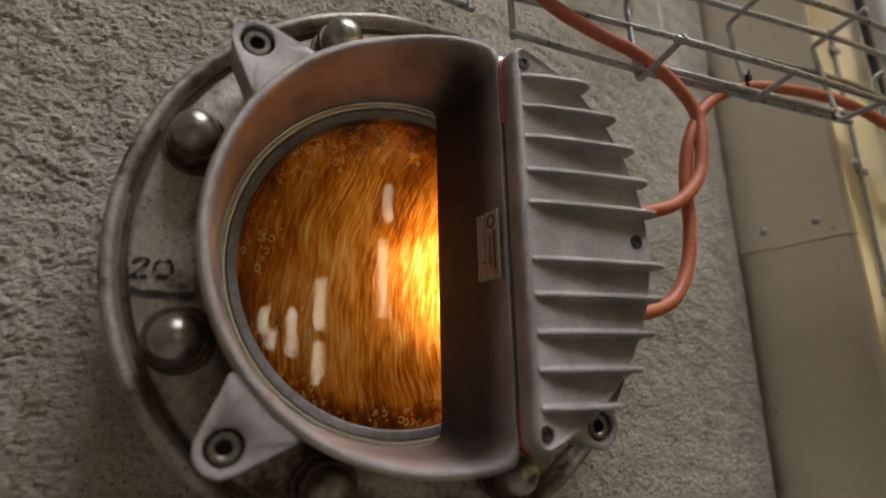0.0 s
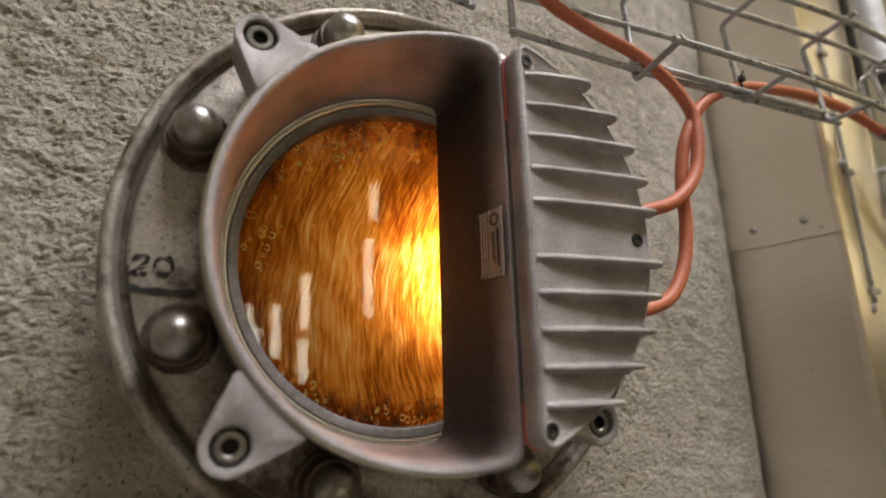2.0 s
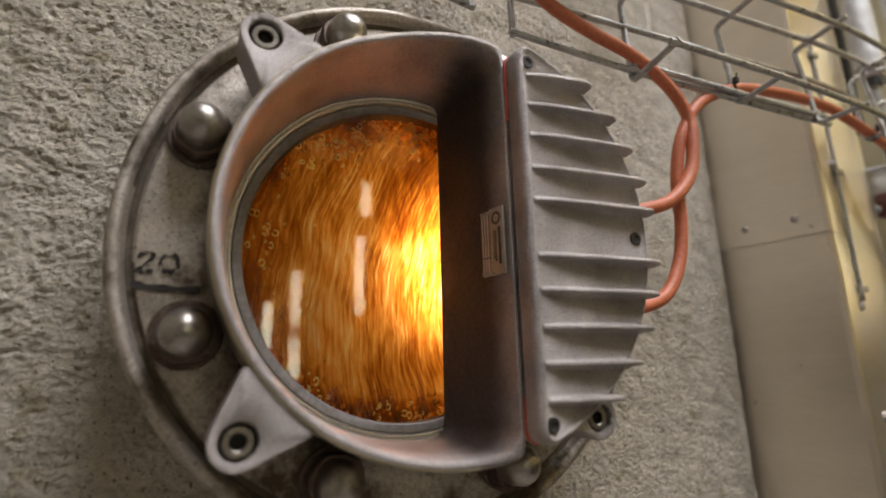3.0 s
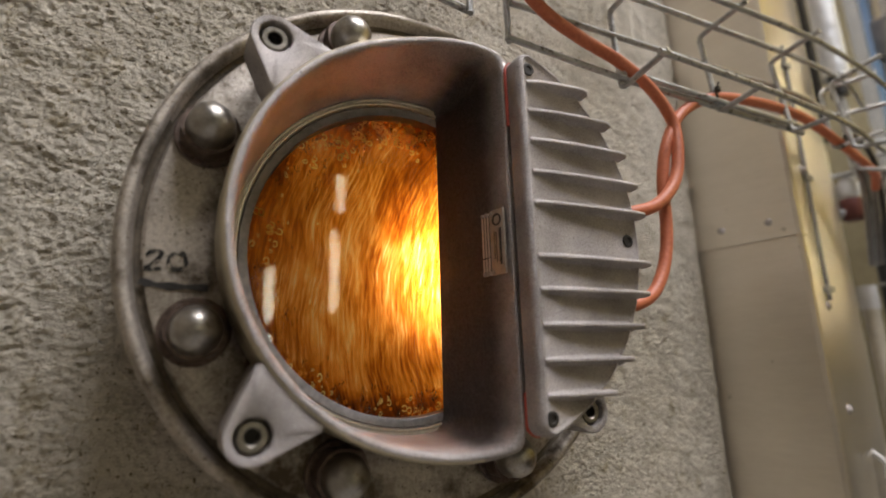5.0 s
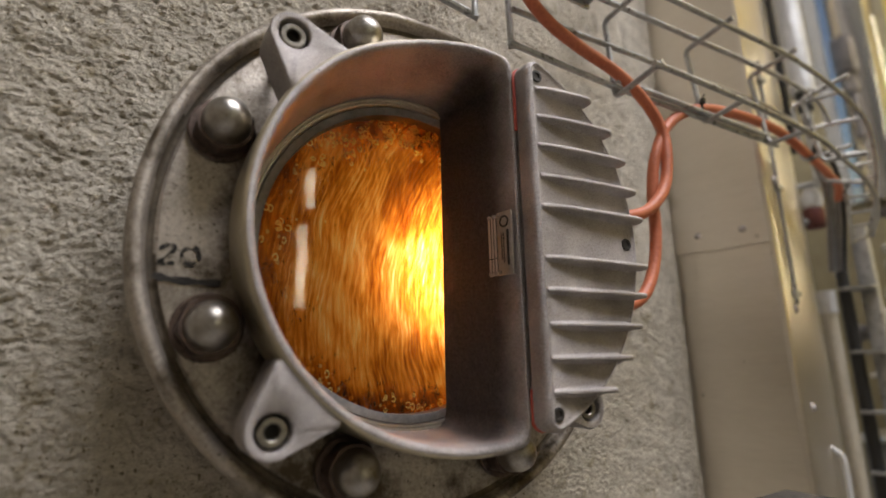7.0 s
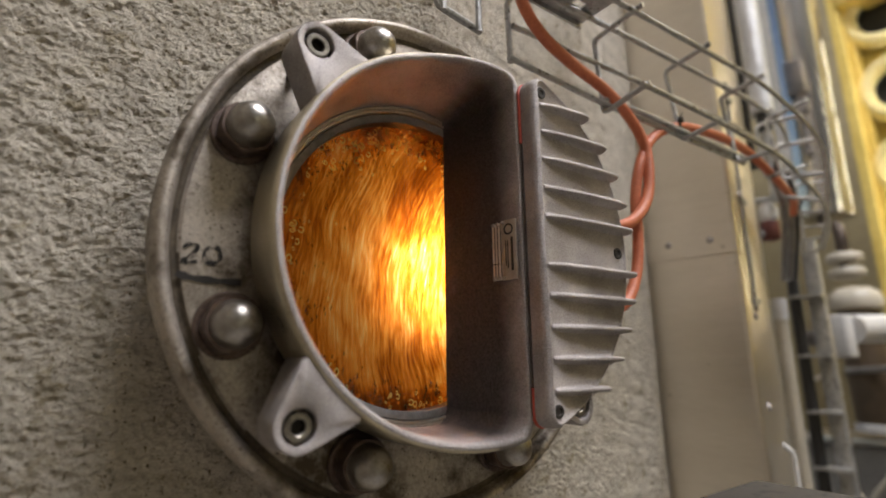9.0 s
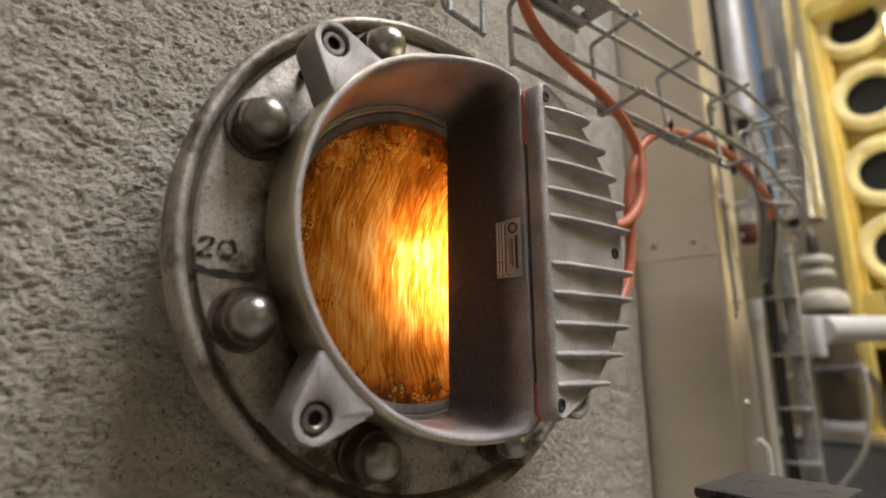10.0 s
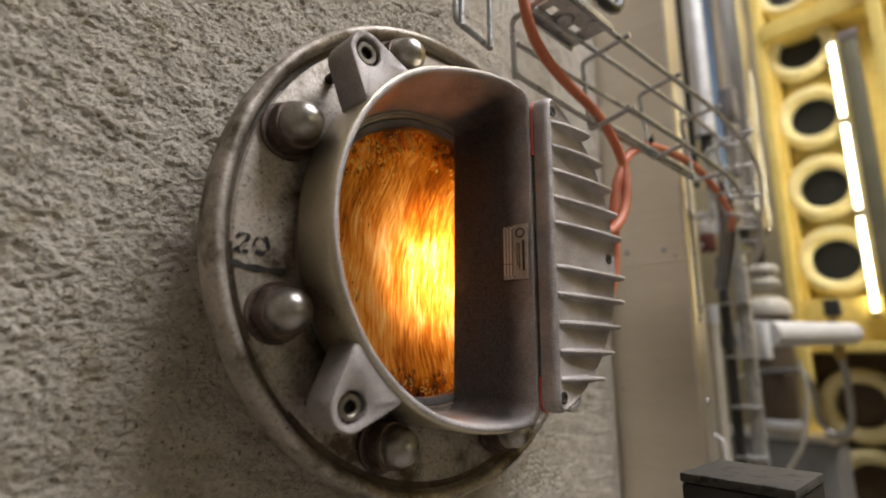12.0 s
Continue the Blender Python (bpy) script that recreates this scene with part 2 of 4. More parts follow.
FROTH = droplet_material()
FILM, film_nt, film_b = nodes_of("bubble_film")
film_tl, film_mx = film_nt.nodes.new("ShaderNodeBsdfTranslucent"), film_nt.nodes.new("ShaderNodeMixShader")
film_tl.inputs["Color"].default_value = (1.0, 0.84, 0.34, 1)
film_b.inputs["Base Color"].default_value, film_b.inputs["Roughness"].default_value = (0.90, 0.62, 0.22, 1), 0.12
film_mx.inputs[0].default_value = 0.12
link(film_nt, film_tl.outputs[0], film_mx.inputs[1])
link(film_nt, film_b.outputs[0], film_mx.inputs[2])
link(film_nt, film_mx.outputs[0], film_nt.nodes["Material Output"].inputs["Surface"])
WETTED, wet_nt = nodes_of("wetted_glass")[:2]
wet_tr = wet_nt.nodes.new("ShaderNodeBsdfTransparent")
link(wet_nt, wet_tr.outputs[0], wet_nt.nodes["Material Output"].inputs["Surface"])


def liquor_material():
    """Amber spray and foam running down behind the pane: it lets the lamp's light through, streaked downwards."""
    m, nt, b = nodes_of("amber_liquor")
    out = nt.nodes["Material Output"]
    co = nt.nodes.new("ShaderNodeTexCoord")
    warp = nt.nodes.new("ShaderNodeTexNoise")
    warp.inputs["Scale"].default_value, warp.inputs["Detail"].default_value = 24.0, 3.0
    link(nt, co.outputs["Object"], warp.inputs["Vector"])
    add = nt.nodes.new("ShaderNodeVectorMath")
    add.operation = "MULTIPLY_ADD"
    link(nt, warp.outputs["Color"], add.inputs[0])
    add.inputs[1].default_value = (0.0085, 0.0, 0.012)
    link(nt, co.outputs["Object"], add.inputs[2])

    # the flow runs in wide arcs round a point beyond the lower right
    rel, far, ang, sep, flow = (nt.nodes.new("ShaderNode" + k) for k in ("VectorMath", "VectorMath", "Math", "SeparateXYZ", "CombineXYZ"))
    rel.operation, far.operation, ang.operation = "SUBTRACT", "LENGTH", "ARCTAN2"
    rel.inputs[1].default_value = (0.175, 0.33, -0.030)
    link(nt, add.outputs[0], rel.inputs[0])
    link(nt, rel.outputs[0], sep.inputs[0])
    flat = nt.nodes.new("ShaderNodeCombineXYZ")
    link(nt, sep.outputs["X"], flat.inputs["X"])
    link(nt, sep.outputs["Z"], flat.inputs["Z"])
    link(nt, flat.outputs[0], far.inputs[0])
    back = nt.nodes.new("ShaderNodeMath")
    back.operation = "MULTIPLY"
    back.inputs[1].default_value = -1.0
    link(nt, sep.outputs["X"], back.inputs[0])
    link(nt, sep.outputs["Z"], ang.inputs[0])
    link(nt, back.outputs[0], ang.inputs[1])
    arc = nt.nodes.new("ShaderNodeMath")
    arc.operation = "MULTIPLY"
    arc.inputs[1].default_value = 0.16
    link(nt, ang.outputs[0], arc.inputs[0])
    link(nt, far.outputs["Value"], flow.inputs["X"])
    link(nt, arc.outputs[0], flow.inputs["Z"])

    def sums(terms):
        """The sum of sockets, each times its weight."""
        total = None
        for socket, weight in terms:
            n = nt.nodes.new("ShaderNodeMath")
            n.operation = "MULTIPLY_ADD"
            n.inputs[1].default_value, n.inputs[2].default_value = weight, 0.0
            link(nt, socket, n.inputs[0])
            if total:
                link(nt, total, n.inputs[2])
            total = n.outputs[0]
        return total

    def streaks(scale, stretch, detail, source, twist=0.0):
        mp = nt.nodes.new("ShaderNodeMapping")
        mp.inputs["Scale"].default_value = stretch
        n = nt.nodes.new("ShaderNodeTexNoise")
        n.inputs["Scale"].default_value, n.inputs["Detail"].default_value, n.inputs["Roughness"].default_value = scale, detail, 0.68
        n.inputs["Distortion"].default_value = twist
        link(nt, source, mp.inputs["Vector"])
        link(nt, mp.outputs["Vector"], n.inputs["Vector"])
        return n.outputs["Fac"]
    run = streaks(520, (1, 1, 0.075), 3.0, flow.outputs[0])
    curl = streaks(210, (1, 1, 0.22), 3.0, add.outputs[0], 0.5)
    clump = streaks(40, (1, 1, 0.32), 4.0, flow.outputs[0], 0.4)
    cloud = streaks(13, (1, 1, 0.8), 2.0, co.outputs["Object"])
    # shade painted into the tone round the foamy rim, ragged inwards, deepest above and below
    reach, ragged = nt.nodes.new("ShaderNodeVectorMath"), streaks(60, (1, 1, 1), 4.0, co.outputs["Object"])
    reach.operation = "LENGTH"
    squash = nt.nodes.new("ShaderNodeMapping")
    squash.inputs["Scale"].default_value, squash.inputs["Location"].default_value = (0.93, 0.0, 1.0), (0.006, 0.0, 0.0)
    link(nt, co.outputs["Object"], squash.inputs["Vector"])
    link(nt, squash.outputs["Vector"], reach.inputs[0])
    rim = nt.nodes.new("ShaderNodeMapRange")
    rim.interpolation_type = "SMOOTHSTEP"
    rim.inputs["From Min"].default_value, rim.inputs["From Max"].default_value = 0.088, 0.106
    link(nt, sums([(reach.outputs["Value"], 1.0), (ragged, 0.020)]), rim.inputs["Value"])
    # bubbles in that foam, their refracted light painted as bright rings
    cell, ring, chosen, mask, halo = (nt.nodes.new("ShaderNode" + k) for k in ("TexVoronoi", "ValToRGB", "MapRange", "Math", "Math"))
    cell.inputs["Scale"].default_value = 270.0
    link(nt, co.outputs["Object"], cell.inputs["Vector"])
    ring.color_ramp.elements[0].position, ring.color_ramp.elements[0].color = 0.20, (0.25, 0.25, 0.25, 1)
    ring.color_ramp.elements[1].position, ring.color_ramp.elements[1].color = 0.44, (0, 0, 0, 1)
    ring.color_ramp.elements.new(0.31).color = (1, 1, 1, 1)
    link(nt, cell.outputs["Distance"], ring.inputs[0])
    pick = nt.nodes.new("ShaderNodeSeparateXYZ")
    link(nt, cell.outputs["Color"], pick.inputs[0])
    chosen.inputs["From Min"].default_value, chosen.inputs["From Max"].default_value = 0.45, 0.60
    link(nt, pick.outputs["X"], chosen.inputs["Value"])
    mask.operation = halo.operation = "MULTIPLY"
    link(nt, chosen.outputs["Result"], mask.inputs[0])
    link(nt, rim.outputs["Result"], mask.inputs[1])
    link(nt, mask.outputs[0], halo.inputs[0])
    link(nt, ring.outputs["Color"], halo.inputs[1])
    thread = ramp(nt, streaks(620, (1, 1, 0.060), 2.0, flow.outputs[0]), [(0.53, grey(0)), (0.64, grey(1))])
    tone = sums([(halo.outputs[0], 0.15), (thread.outputs["Color"], 0.060), (run, 0.24), (curl, 0.20), (clump, 0.25), (cloud, 0.30), (rim.outputs["Result"], -0.105)])
    col = ramp(nt, tone, [(0.365, (0.045, 0.0066, 0.0005)), (0.440, (0.35, 0.066, 0.0040)), (0.500, (0.78, 0.205, 0.014)), (0.570, (0.98, 0.47, 0.130)), (0.645, (1.0, 0.86, 0.60))])
    tl, mx = nt.nodes.new("ShaderNodeBsdfTranslucent"), nt.nodes.new("ShaderNodeMixShader")
    haze = ramp(nt, tone, [(0.36, (0.11, 0.016, 0.0008)), (0.455, (0.42, 0.092, 0.004)), (0.540, (0.92, 0.292, 0.020)), (0.65, (1.0, 0.60, 0.16))])
    link(nt, haze.outputs["Color"], tl.inputs["Color"])
    link(nt, col.outputs["Color"], b.inputs["Base Color"])
    b.inputs["Roughness"].default_value = 0.6
    bp = nt.nodes.new("ShaderNodeBump")
    bp.inputs["Strength"].default_value, bp.inputs["Distance"].default_value = 0.7, 0.0014
    link(nt, tone, bp.inputs["Height"])
    link(nt, bp.outputs["Normal"], b.inputs["Normal"])
    link(nt, bp.outputs["Normal"], tl.inputs["Normal"])
    mx.inputs[0].default_value = 0.025
    rf, m2 = nt.nodes.new("ShaderNodeBsdfRefraction"), nt.nodes.new("ShaderNodeMixShader")
    rf.inputs["Roughness"].default_value, rf.inputs["IOR"].default_value = 0.80, 1.9
    link(nt, col.outputs["Color"], rf.inputs["Color"])
    link(nt, bp.outputs["Normal"], rf.inputs["Normal"])
    m2.inputs[0].default_value = 0.5
    link(nt, tl.outputs[0], m2.inputs[1])
    link(nt, rf.outputs[0], m2.inputs[2])
    link(nt, m2.outputs[0], mx.inputs[1])
    link(nt, b.outputs[0], mx.inputs[2])
    link(nt, mx.outputs[0], out.inputs["Surface"])
    return m


LIQUOR = liquor_material()

# ---------- builders ----------


def finish(name, bm, material, smooth=40):
    """Turns a bmesh into a mesh object, shaded smooth up to an angle."""
    bmesh.ops.recalc_face_normals(bm, faces=bm.faces[:])
    for f in bm.faces:
        f.smooth = True
    for e in bm.edges:
        if len(e.link_faces) == 2 and e.calc_face_angle(0) > radians(smooth):
            e.smooth = False
    me = bpy.data.meshes.new(name)
    bm.to_mesh(me)
    bm.free()
    me.materials.append(material)
    return new(name, me)


def part(name, bm, material, parent, label="", smooth=40):
    ob = finish(name, bm, material, smooth)
    ob.parent = parent
    if label:
        tagged(ob, label)
    return ob


def thing(name, label, category, at=(0, 0, 0), group="", kind=""):
    ob = new(name)
    ob.empty_display_size = 0.05
    ob.location = at
    return tagged(ob, label, category, group, kind)


def loops_to_bm(loops, closed=True, cap_start=False, cap_end=False, bm=None):
    """Skin of quads over loops of equal length."""
    bm = bm or bmesh.new()
    vs = [[bm.verts.new(p) for p in lp] for lp in loops]
    n = len(loops[0])
    for a, b in zip(vs, vs[1:]):
        for i in range(n if closed else n - 1):
            j = (i + 1) % n
            bm.faces.new((a[i], a[j], b[j], b[i]))
    if cap_start:
        bm.faces.new(vs[0][::-1])
    if cap_end:
        bm.faces.new(vs[-1])
    return bm


def ring_y(r, y, n, x=0.0, z=0.0):
    return [(x + r * math.cos(2 * math.pi * i / n), y, z + r * math.sin(2 * math.pi * i / n)) for i in range(n)]


def lathe_y(profile, n=64, x=0.0, z=0.0, cap_start=False, cap_end=False, bm=None):
    """Turned about the y axis; profile of (radius, y)."""
    return loops_to_bm([ring_y(r, y, n, x, z) for r, y in profile], True, cap_start, cap_end, bm)


def box_bm(x0, x1, y0, y1, z0, z1, bevel=0.0, seg=2, bm=None):
    bm = bm or bmesh.new()
    made = bmesh.ops.create_cube(bm, size=1.0)
    for v in made["verts"]:
        v.co = Vector((x0 + (v.co.x + 0.5) * (x1 - x0), y0 + (v.co.y + 0.5) * (y1 - y0), z0 + (v.co.z + 0.5) * (z1 - z0)))
    if bevel:
        es = list({e for v in made["verts"] for e in v.link_edges})
        bmesh.ops.bevel(bm, geom=es, offset=bevel, segments=seg, affect="EDGES", profile=0.6)
    return bm


def smooth_path(points, steps=8):
    """Catmull-Rom through the points."""
    ps = [Vector(p) for p in points]
    ps = [2 * ps[0] - ps[1]] + ps + [2 * ps[-1] - ps[-2]]
    out = []
    for i in range(1, len(ps) - 2):
        a, b, c, d = ps[i - 1:i + 3]
        for k in range(steps):
            t = k / steps
            out.append(0.5 * ((2 * b) + (c - a) * t + (2 * a - 5 * b + 4 * c - d) * t * t + (3 * b - a - 3 * c + d) * t ** 3))
    out.append(ps[-2])
    return out


def tube_bm(points, r, n=10, bm=None, caps=True):
    """A round bar or hose along a path."""
    bm = bm or bmesh.new()
    ps = [Vector(p) for p in points]
    up = None
    loops = []
    for i, p in enumerate(ps):
        d = (ps[min(i + 1, len(ps) - 1)] - ps[max(i - 1, 0)]).normalized()
        if up is None:
            up = d.orthogonal().normalized()
        up = (up - d * up.dot(d)).normalized()
        side = d.cross(up)
        loops.append([p + r * (math.cos(2 * math.pi * k / n) * up + math.sin(2 * math.pi * k / n) * side) for k in range(n)])
    return loops_to_bm(loops, True, caps, caps, bm)


def bent(points, r, seg=4):
    """A path with rounded corners of radius about r."""
    ps = [Vector(p) for p in points]
    out = [ps[0]]
    for a, b, c in zip(ps, ps[1:], ps[2:]):
        u, v = (a - b), (c - b)
        k = min(r, u.length * 0.45, v.length * 0.45)
        p, q = b + u.normalized() * k, b + v.normalized() * k
        out += [(1 - t) ** 2 * p + 2 * t * (1 - t) * b + t * t * q for t in (i / seg for i in range(seg + 1))]
    return out + [ps[-1]]


# ---------- large structure ----------
WALL_R, WALL_Y, WALL_X = 1.8, 0.3265, 0.06      # the vessel's round outer wall


def wall_y(x):
    d = x - WALL_X
    return WALL_Y + d * d / (2 * WALL_R)


def lines(a, b, step):
    n = max(1, round((b - a) / step))
    return [a + (b - a) * i / n for i in range(n)]


def vessel_wall():
    xs = lines(-1.6, -0.24, 0.06) + lines(-0.24, 0.30, 0.0012) + lines(0.30, 0.4835, 0.0018) + [0.4835]
    zs = lines(0.0, 1.38, 0.08) + lines(1.38, 1.96, 0.0012) + lines(1.96, 4.7, 0.08) + [4.7]
    bm = bmesh.new()
    grid = []
    for z in zs:
        row = []
        for x in xs:
            h = 0.0
            if 1.36 < z < 1.98 and x > -0.26:
                # flaky strokes of the float, sloping down to the right, over fine grit
                q = Vector((x * 165, 3.1, (z + 0.28 * x) * 310))
                w = noise.noise(q * 0.45)
                v = noise.noise(q * 0.45 + Vector((7.7, 0, 3.1)))
                p = Vector((q.x + 1.1 * w, 5.2, q.z + 1.3 * v))
                flake = abs(noise.noise(p))
                chip = abs(noise.noise(p * 2.1 + Vector((3.0, 0, 9.0))))
                grit = noise.fractal(Vector((x * 330, 1.0, z * 470)), 0.6, 2.1, 3)
                h = 0.0018 * (0.22 - flake) + 0.0016 * (0.2 - chip) + 0.0010 * grit + 0.0011 * noise.noise(q * 0.27)
                h = max(-0.0034, min(0.0028, h)) * (1.15 if x < 0.12 else 0.85)
            edge = 0.0030 * noise.noise(Vector((3.3, 0, z * 70))) if x > 0.480 else 0.0
            row.append(bm.verts.new((x + edge, wall_y(x) - h + (0.004 if x > 0.4825 else 0.0), z)))
        grid.append(row)
    for j in range(len(zs) - 1):
        for i in range(len(xs) - 1):
            cx, cz = (xs[i] + xs[i + 1]) / 2 - CX, (zs[j] + zs[j + 1]) / 2 - CZ
            if cx * cx + cz * cz > 0.112 ** 2:
                bm.faces.new((grid[j][i], grid[j][i + 1], grid[j + 1][i + 1], grid[j + 1][i]))
    # inner face and the end at the metal cladding
    back = [[bm.verts.new((x, 0.62 + max(0.0, wall_y(x) - 0.5), z)) for x in (-1.6, -0.9, -0.35)] + [bm.verts.new((0.4845, 0.62, z))] for z in (0.0, 4.7)]
    bm.faces.new([row[-1] for row in grid] + [back[1][-1], back[0][-1]])
    for i in range(3):
        bm.faces.new((back[0][i], back[1][i], back[1][i + 1], back[0][i + 1]))
    ob = finish("wall_vessel", bm, PLASTER, 80)
    return tagged(ob, "rough grey-beige plastered outer wall of a round vessel", "wall", kind="structure")


vessel_wall()


def slab(name, label, category, x0, x1, y0, y1, z0, z1, material):
    return tagged(finish(name, box_bm(x0, x1, y0, y1, z0, z1), material), label, category, kind="structure")


# black strip stands in for the shade inside the crack at the cladding
slab("wall_joint", "black strip put in for the dark gap beside the cladding", "wall", 0.4800, 0.4883, 0.3830, 0.42, 0.0, 4.7, BLACK)
slab("floor", "grey concrete floor of the plant room", "floor", -1.6, 3.2, -6.6, 1.6, -0.15, 0.0, FLOOR)
slab("wall_left", "plain warm grey wall of the plant room", "wall", -1.75, -1.6, -6.6, 1.6, 0.0, 4.7, LEFTWALL)
slab("wall_right", "plain yellowish wall of the plant room", "wall", 3.2, 3.35, -6.6, 1.6, 0.0, 4.7, HALL)
slab("wall_back", "plain dark grey-brown wall of the plant room", "wall", -1.6, 3.2, -6.75, -6.6, 0.0, 4.7, DARKWALL)
slab("wall_far", "plain pale grey wall of the plant room", "wall", 0.7, 3.2, 1.45, 1.6, 0.0, 4.7, CEIL)


def ceiling():
    bm = bmesh.new()
    for x0, x1, y0, y1 in ((-1.75, -0.07, -6.75, 1.6), (1.91, 3.35, -6.75, 1.6), (-0.07, 1.91, -6.75, -1.68), (-0.07, 1.91, -0.42, 1.6)):
        box_bm(x0, x1, y0, y1, 4.7, 4.85, bm=bm)
    tagged(finish("ceiling", bm, CEIL), "pale ceiling with an open roof window", "ceiling", kind="structure")


ceiling()


def cladding():
    """Bent stainless sheets over the corner beside the vessel, riveted at the lap."""
    root = thing("metal_cladding", "dull stainless sheet cladding riveted over the corner", "cladding", kind="structure")
    line = [(0.4885, 0.610), (0.4885, 0.386), (0.4990, 0.353), (0.5100, 0.282), (0.5122, 0.2785), (0.5160, 0.2778), (0.545, 0.285), (0.566, 0.2925), (0.605, 0.302), (0.66, 0.3195), (0.72, 0.3400), (0.80, 0.3668), (0.812, 0.382), (0.812, 0.62)]
    for z0, z1, off in ((0.0, 1.765, 0.0), (1.7215, 4.7, -0.0028)):
        outer = [(x + off, y + off * 0.5) for x, y in line]
        inner = [(x + 0.0012, y + 0.0012) for x, y in outer]
        loop = outer + inner[::-1]
        bm = loops_to_bm([[(x, y, z) for x, y in loop] for z in (z0, z1)])
        for z in (z0, z1):
            for a, b, c, d in zip(outer, outer[1:], inner[1:], inner):
                bm.faces.new([bm.verts.new((*p, z)) for p in (a, b, c, d)])
        part("sheet", bm, SHEET, root, "", 20)
    for x, y, z, turn in ((0.4980, 0.3531, 1.7410, -72), (0.5056, 0.3047, 1.7400, -80), (0.560, 0.2905, 1.651, 20), (0.566, 0.2920, 1.545, 20), (0.553, 0.2865, 1.80, 20)):
        bm = lathe_y([(0.0002, -0.0040), (0.003, -0.0034), (0.0050, -0.0012), (0.0058, 0.0012)], 14, cap_start=True)
        ob = part("rivet", bm, CAST, root)
        ob.matrix_local = pose(x, y, z, 0, 0, turn)
    return root


cladding()

# ---------- the round window ----------
FACE = 0.282                     # front of the flange
sight = thing("sight_glass", "worn round steel flange with domed cap nuts on a plaster wall", "sight glass", (CX, 0, CZ))


def flange():
    prof = [(0.1145, 0.300), (0.1145, FACE + 0.002), (0.1155, FACE), (0.1350, FACE), (0.1490, FACE), (0.1502, FACE + 0.0004), (0.1512, FACE + 0.0020), (0.1528, FACE + 0.0024), (0.1545, FACE + 0.0014), (0.1553, FACE - 0.0026),
            (0.1562, FACE - 0.0050), (0.1578, FACE - 0.0064), (0.1602, FACE - 0.0066), (0.1622, FACE - 0.0046), (0.1632, FACE + 0.0002), (0.1635, 0.2895), (0.1630, 0.2945), (0.1600, 0.2970), (0.1490, 0.2980), (0.1490, 0.336)]
    bm = lathe_y(prof, 128)
    for v in bm.verts:
        k = 0.0006 * noise.noise(v.co * 45)
        v.co.y += k
        v.co.x *= 1 + 0.004 * noise.noise(v.co * 20)
        v.co.z -= 0.0015
    ring = part("flange_ring", bm, FLANGE, sight, "worn steel ring with a raised rounded rim", 50)
    ring.data.materials.append(GROOVEDARK)
    for f in ring.data.polygons:
        r = math.hypot(f.center.x, f.center.z + 0.0015)
        f.material_index = 1 if 0.1506 < r < 0.1546 and f.center.y > FACE - 0.002 else 0     # groove darkened by dirt and by painted shade


flange()


def cap_nut():
    root = thing("cap_nut", "", "")
    root.parent = sight
    n = 48
    washer = lathe_y([(0.0085, FACE - 0.0001), (0.0164, FACE - 0.0001), (0.0170, FACE - 0.0008), (0.0170, FACE - 0.0028), (0.0163, FACE - 0.0034), (0.008, FACE - 0.0034)], 32)
    loops = []
    for y, cut in ((FACE - 0.0034, 0.0), (FACE - 0.0045, 0.05), (FACE - 0.0125, 0.05), (FACE - 0.0145, 0.0)):
        lp = []
        for i in range(n):
            a = 2 * math.pi * i / n
            c = math.cos((a % (math.pi / 3)) - math.pi / 6)
            hexr = 0.0133 / c
            r = min(hexr, 0.0149 if cut else 0.0138)
            lp.append((r * math.cos(a), y, r * math.sin(a)))
        loops.append(lp)
    hexa = loops_to_bm(loops, True, True, True)
    dome = [(0.0122, FACE - 0.0144), (0.0114, FACE - 0.0165), (0.0113, FACE - 0.0190)] + [(0.0113 * math.cos(t), FACE - 0.0190 - 0.0112 * math.sin(t)) for t in (math.pi / 2 * k / 9 for k in range(1, 9))] + [(0.0004, FACE - 0.0302)]
    part("washer", washer, TARNISHED, root)
    part("hexagon", hexa, TARNISHED, root, "brown tarnished steel hexagon", 25)
    part("dome", lathe_y(dome, 36, cap_end=True), POLISHED, root, "polished steel dome", 70)
    return root


first_nut = cap_nut()
first_nut.location = (0.1345 * math.cos(radians(22.5)), 0, 0.1345 * math.sin(radians(22.5)))
for k in range(1, 8):
    a = radians(22.5 + 45 * k)
    copy_thing(first_nut, pose(0.1345 * math.cos(a), 0, 0.1345 * math.sin(a), 0, 13 * k, 0))

# glass, its seat and the liquor behind it
SEAT = Vector((-0.0042, 0.0, -0.0040))
pane = part("pane", lathe_y([(0.0002, 0.2905), (0.0964, 0.2905), (0.0964, 0.2965), (0.0002, 0.2965)], 72, cap_start=True, cap_end=True), GLASS, sight, "clear glass pane")
pane.location = SEAT
pane.data.materials.append(WETTED)
for f in pane.data.polygons:
    f.material_index = 1 if f.center.y > 0.292 else 0      # the liquor wets the inner side, which does not mirror
pane.visible_shadow = False
part("seat_ring", lathe_y([(0.0966, 0.2990), (0.0966, 0.2899), (0.0973, 0.2893), (0.1012, 0.2886), (0.1018, 0.2890), (0.1020, 0.2965)], 96), SEAL, sight, "grey sealing ring round the pane").location = SEAT
part("retaining_ring", lathe_y([(0.1021, 0.2965), (0.1022, 0.2882), (0.1027, 0.2874), (0.1036, 0.2873), (0.1040, 0.2880), (0.1046, 0.2880), (0.1050, 0.2871), (0.1060, 0.2869), (0.1066, 0.2876), (0.1076, 0.2880), (0.1165, 0.2887), (0.1165, 0.2965)], 96), RETAINER, sight, "thin stepped metal retaining ring").location = SEAT
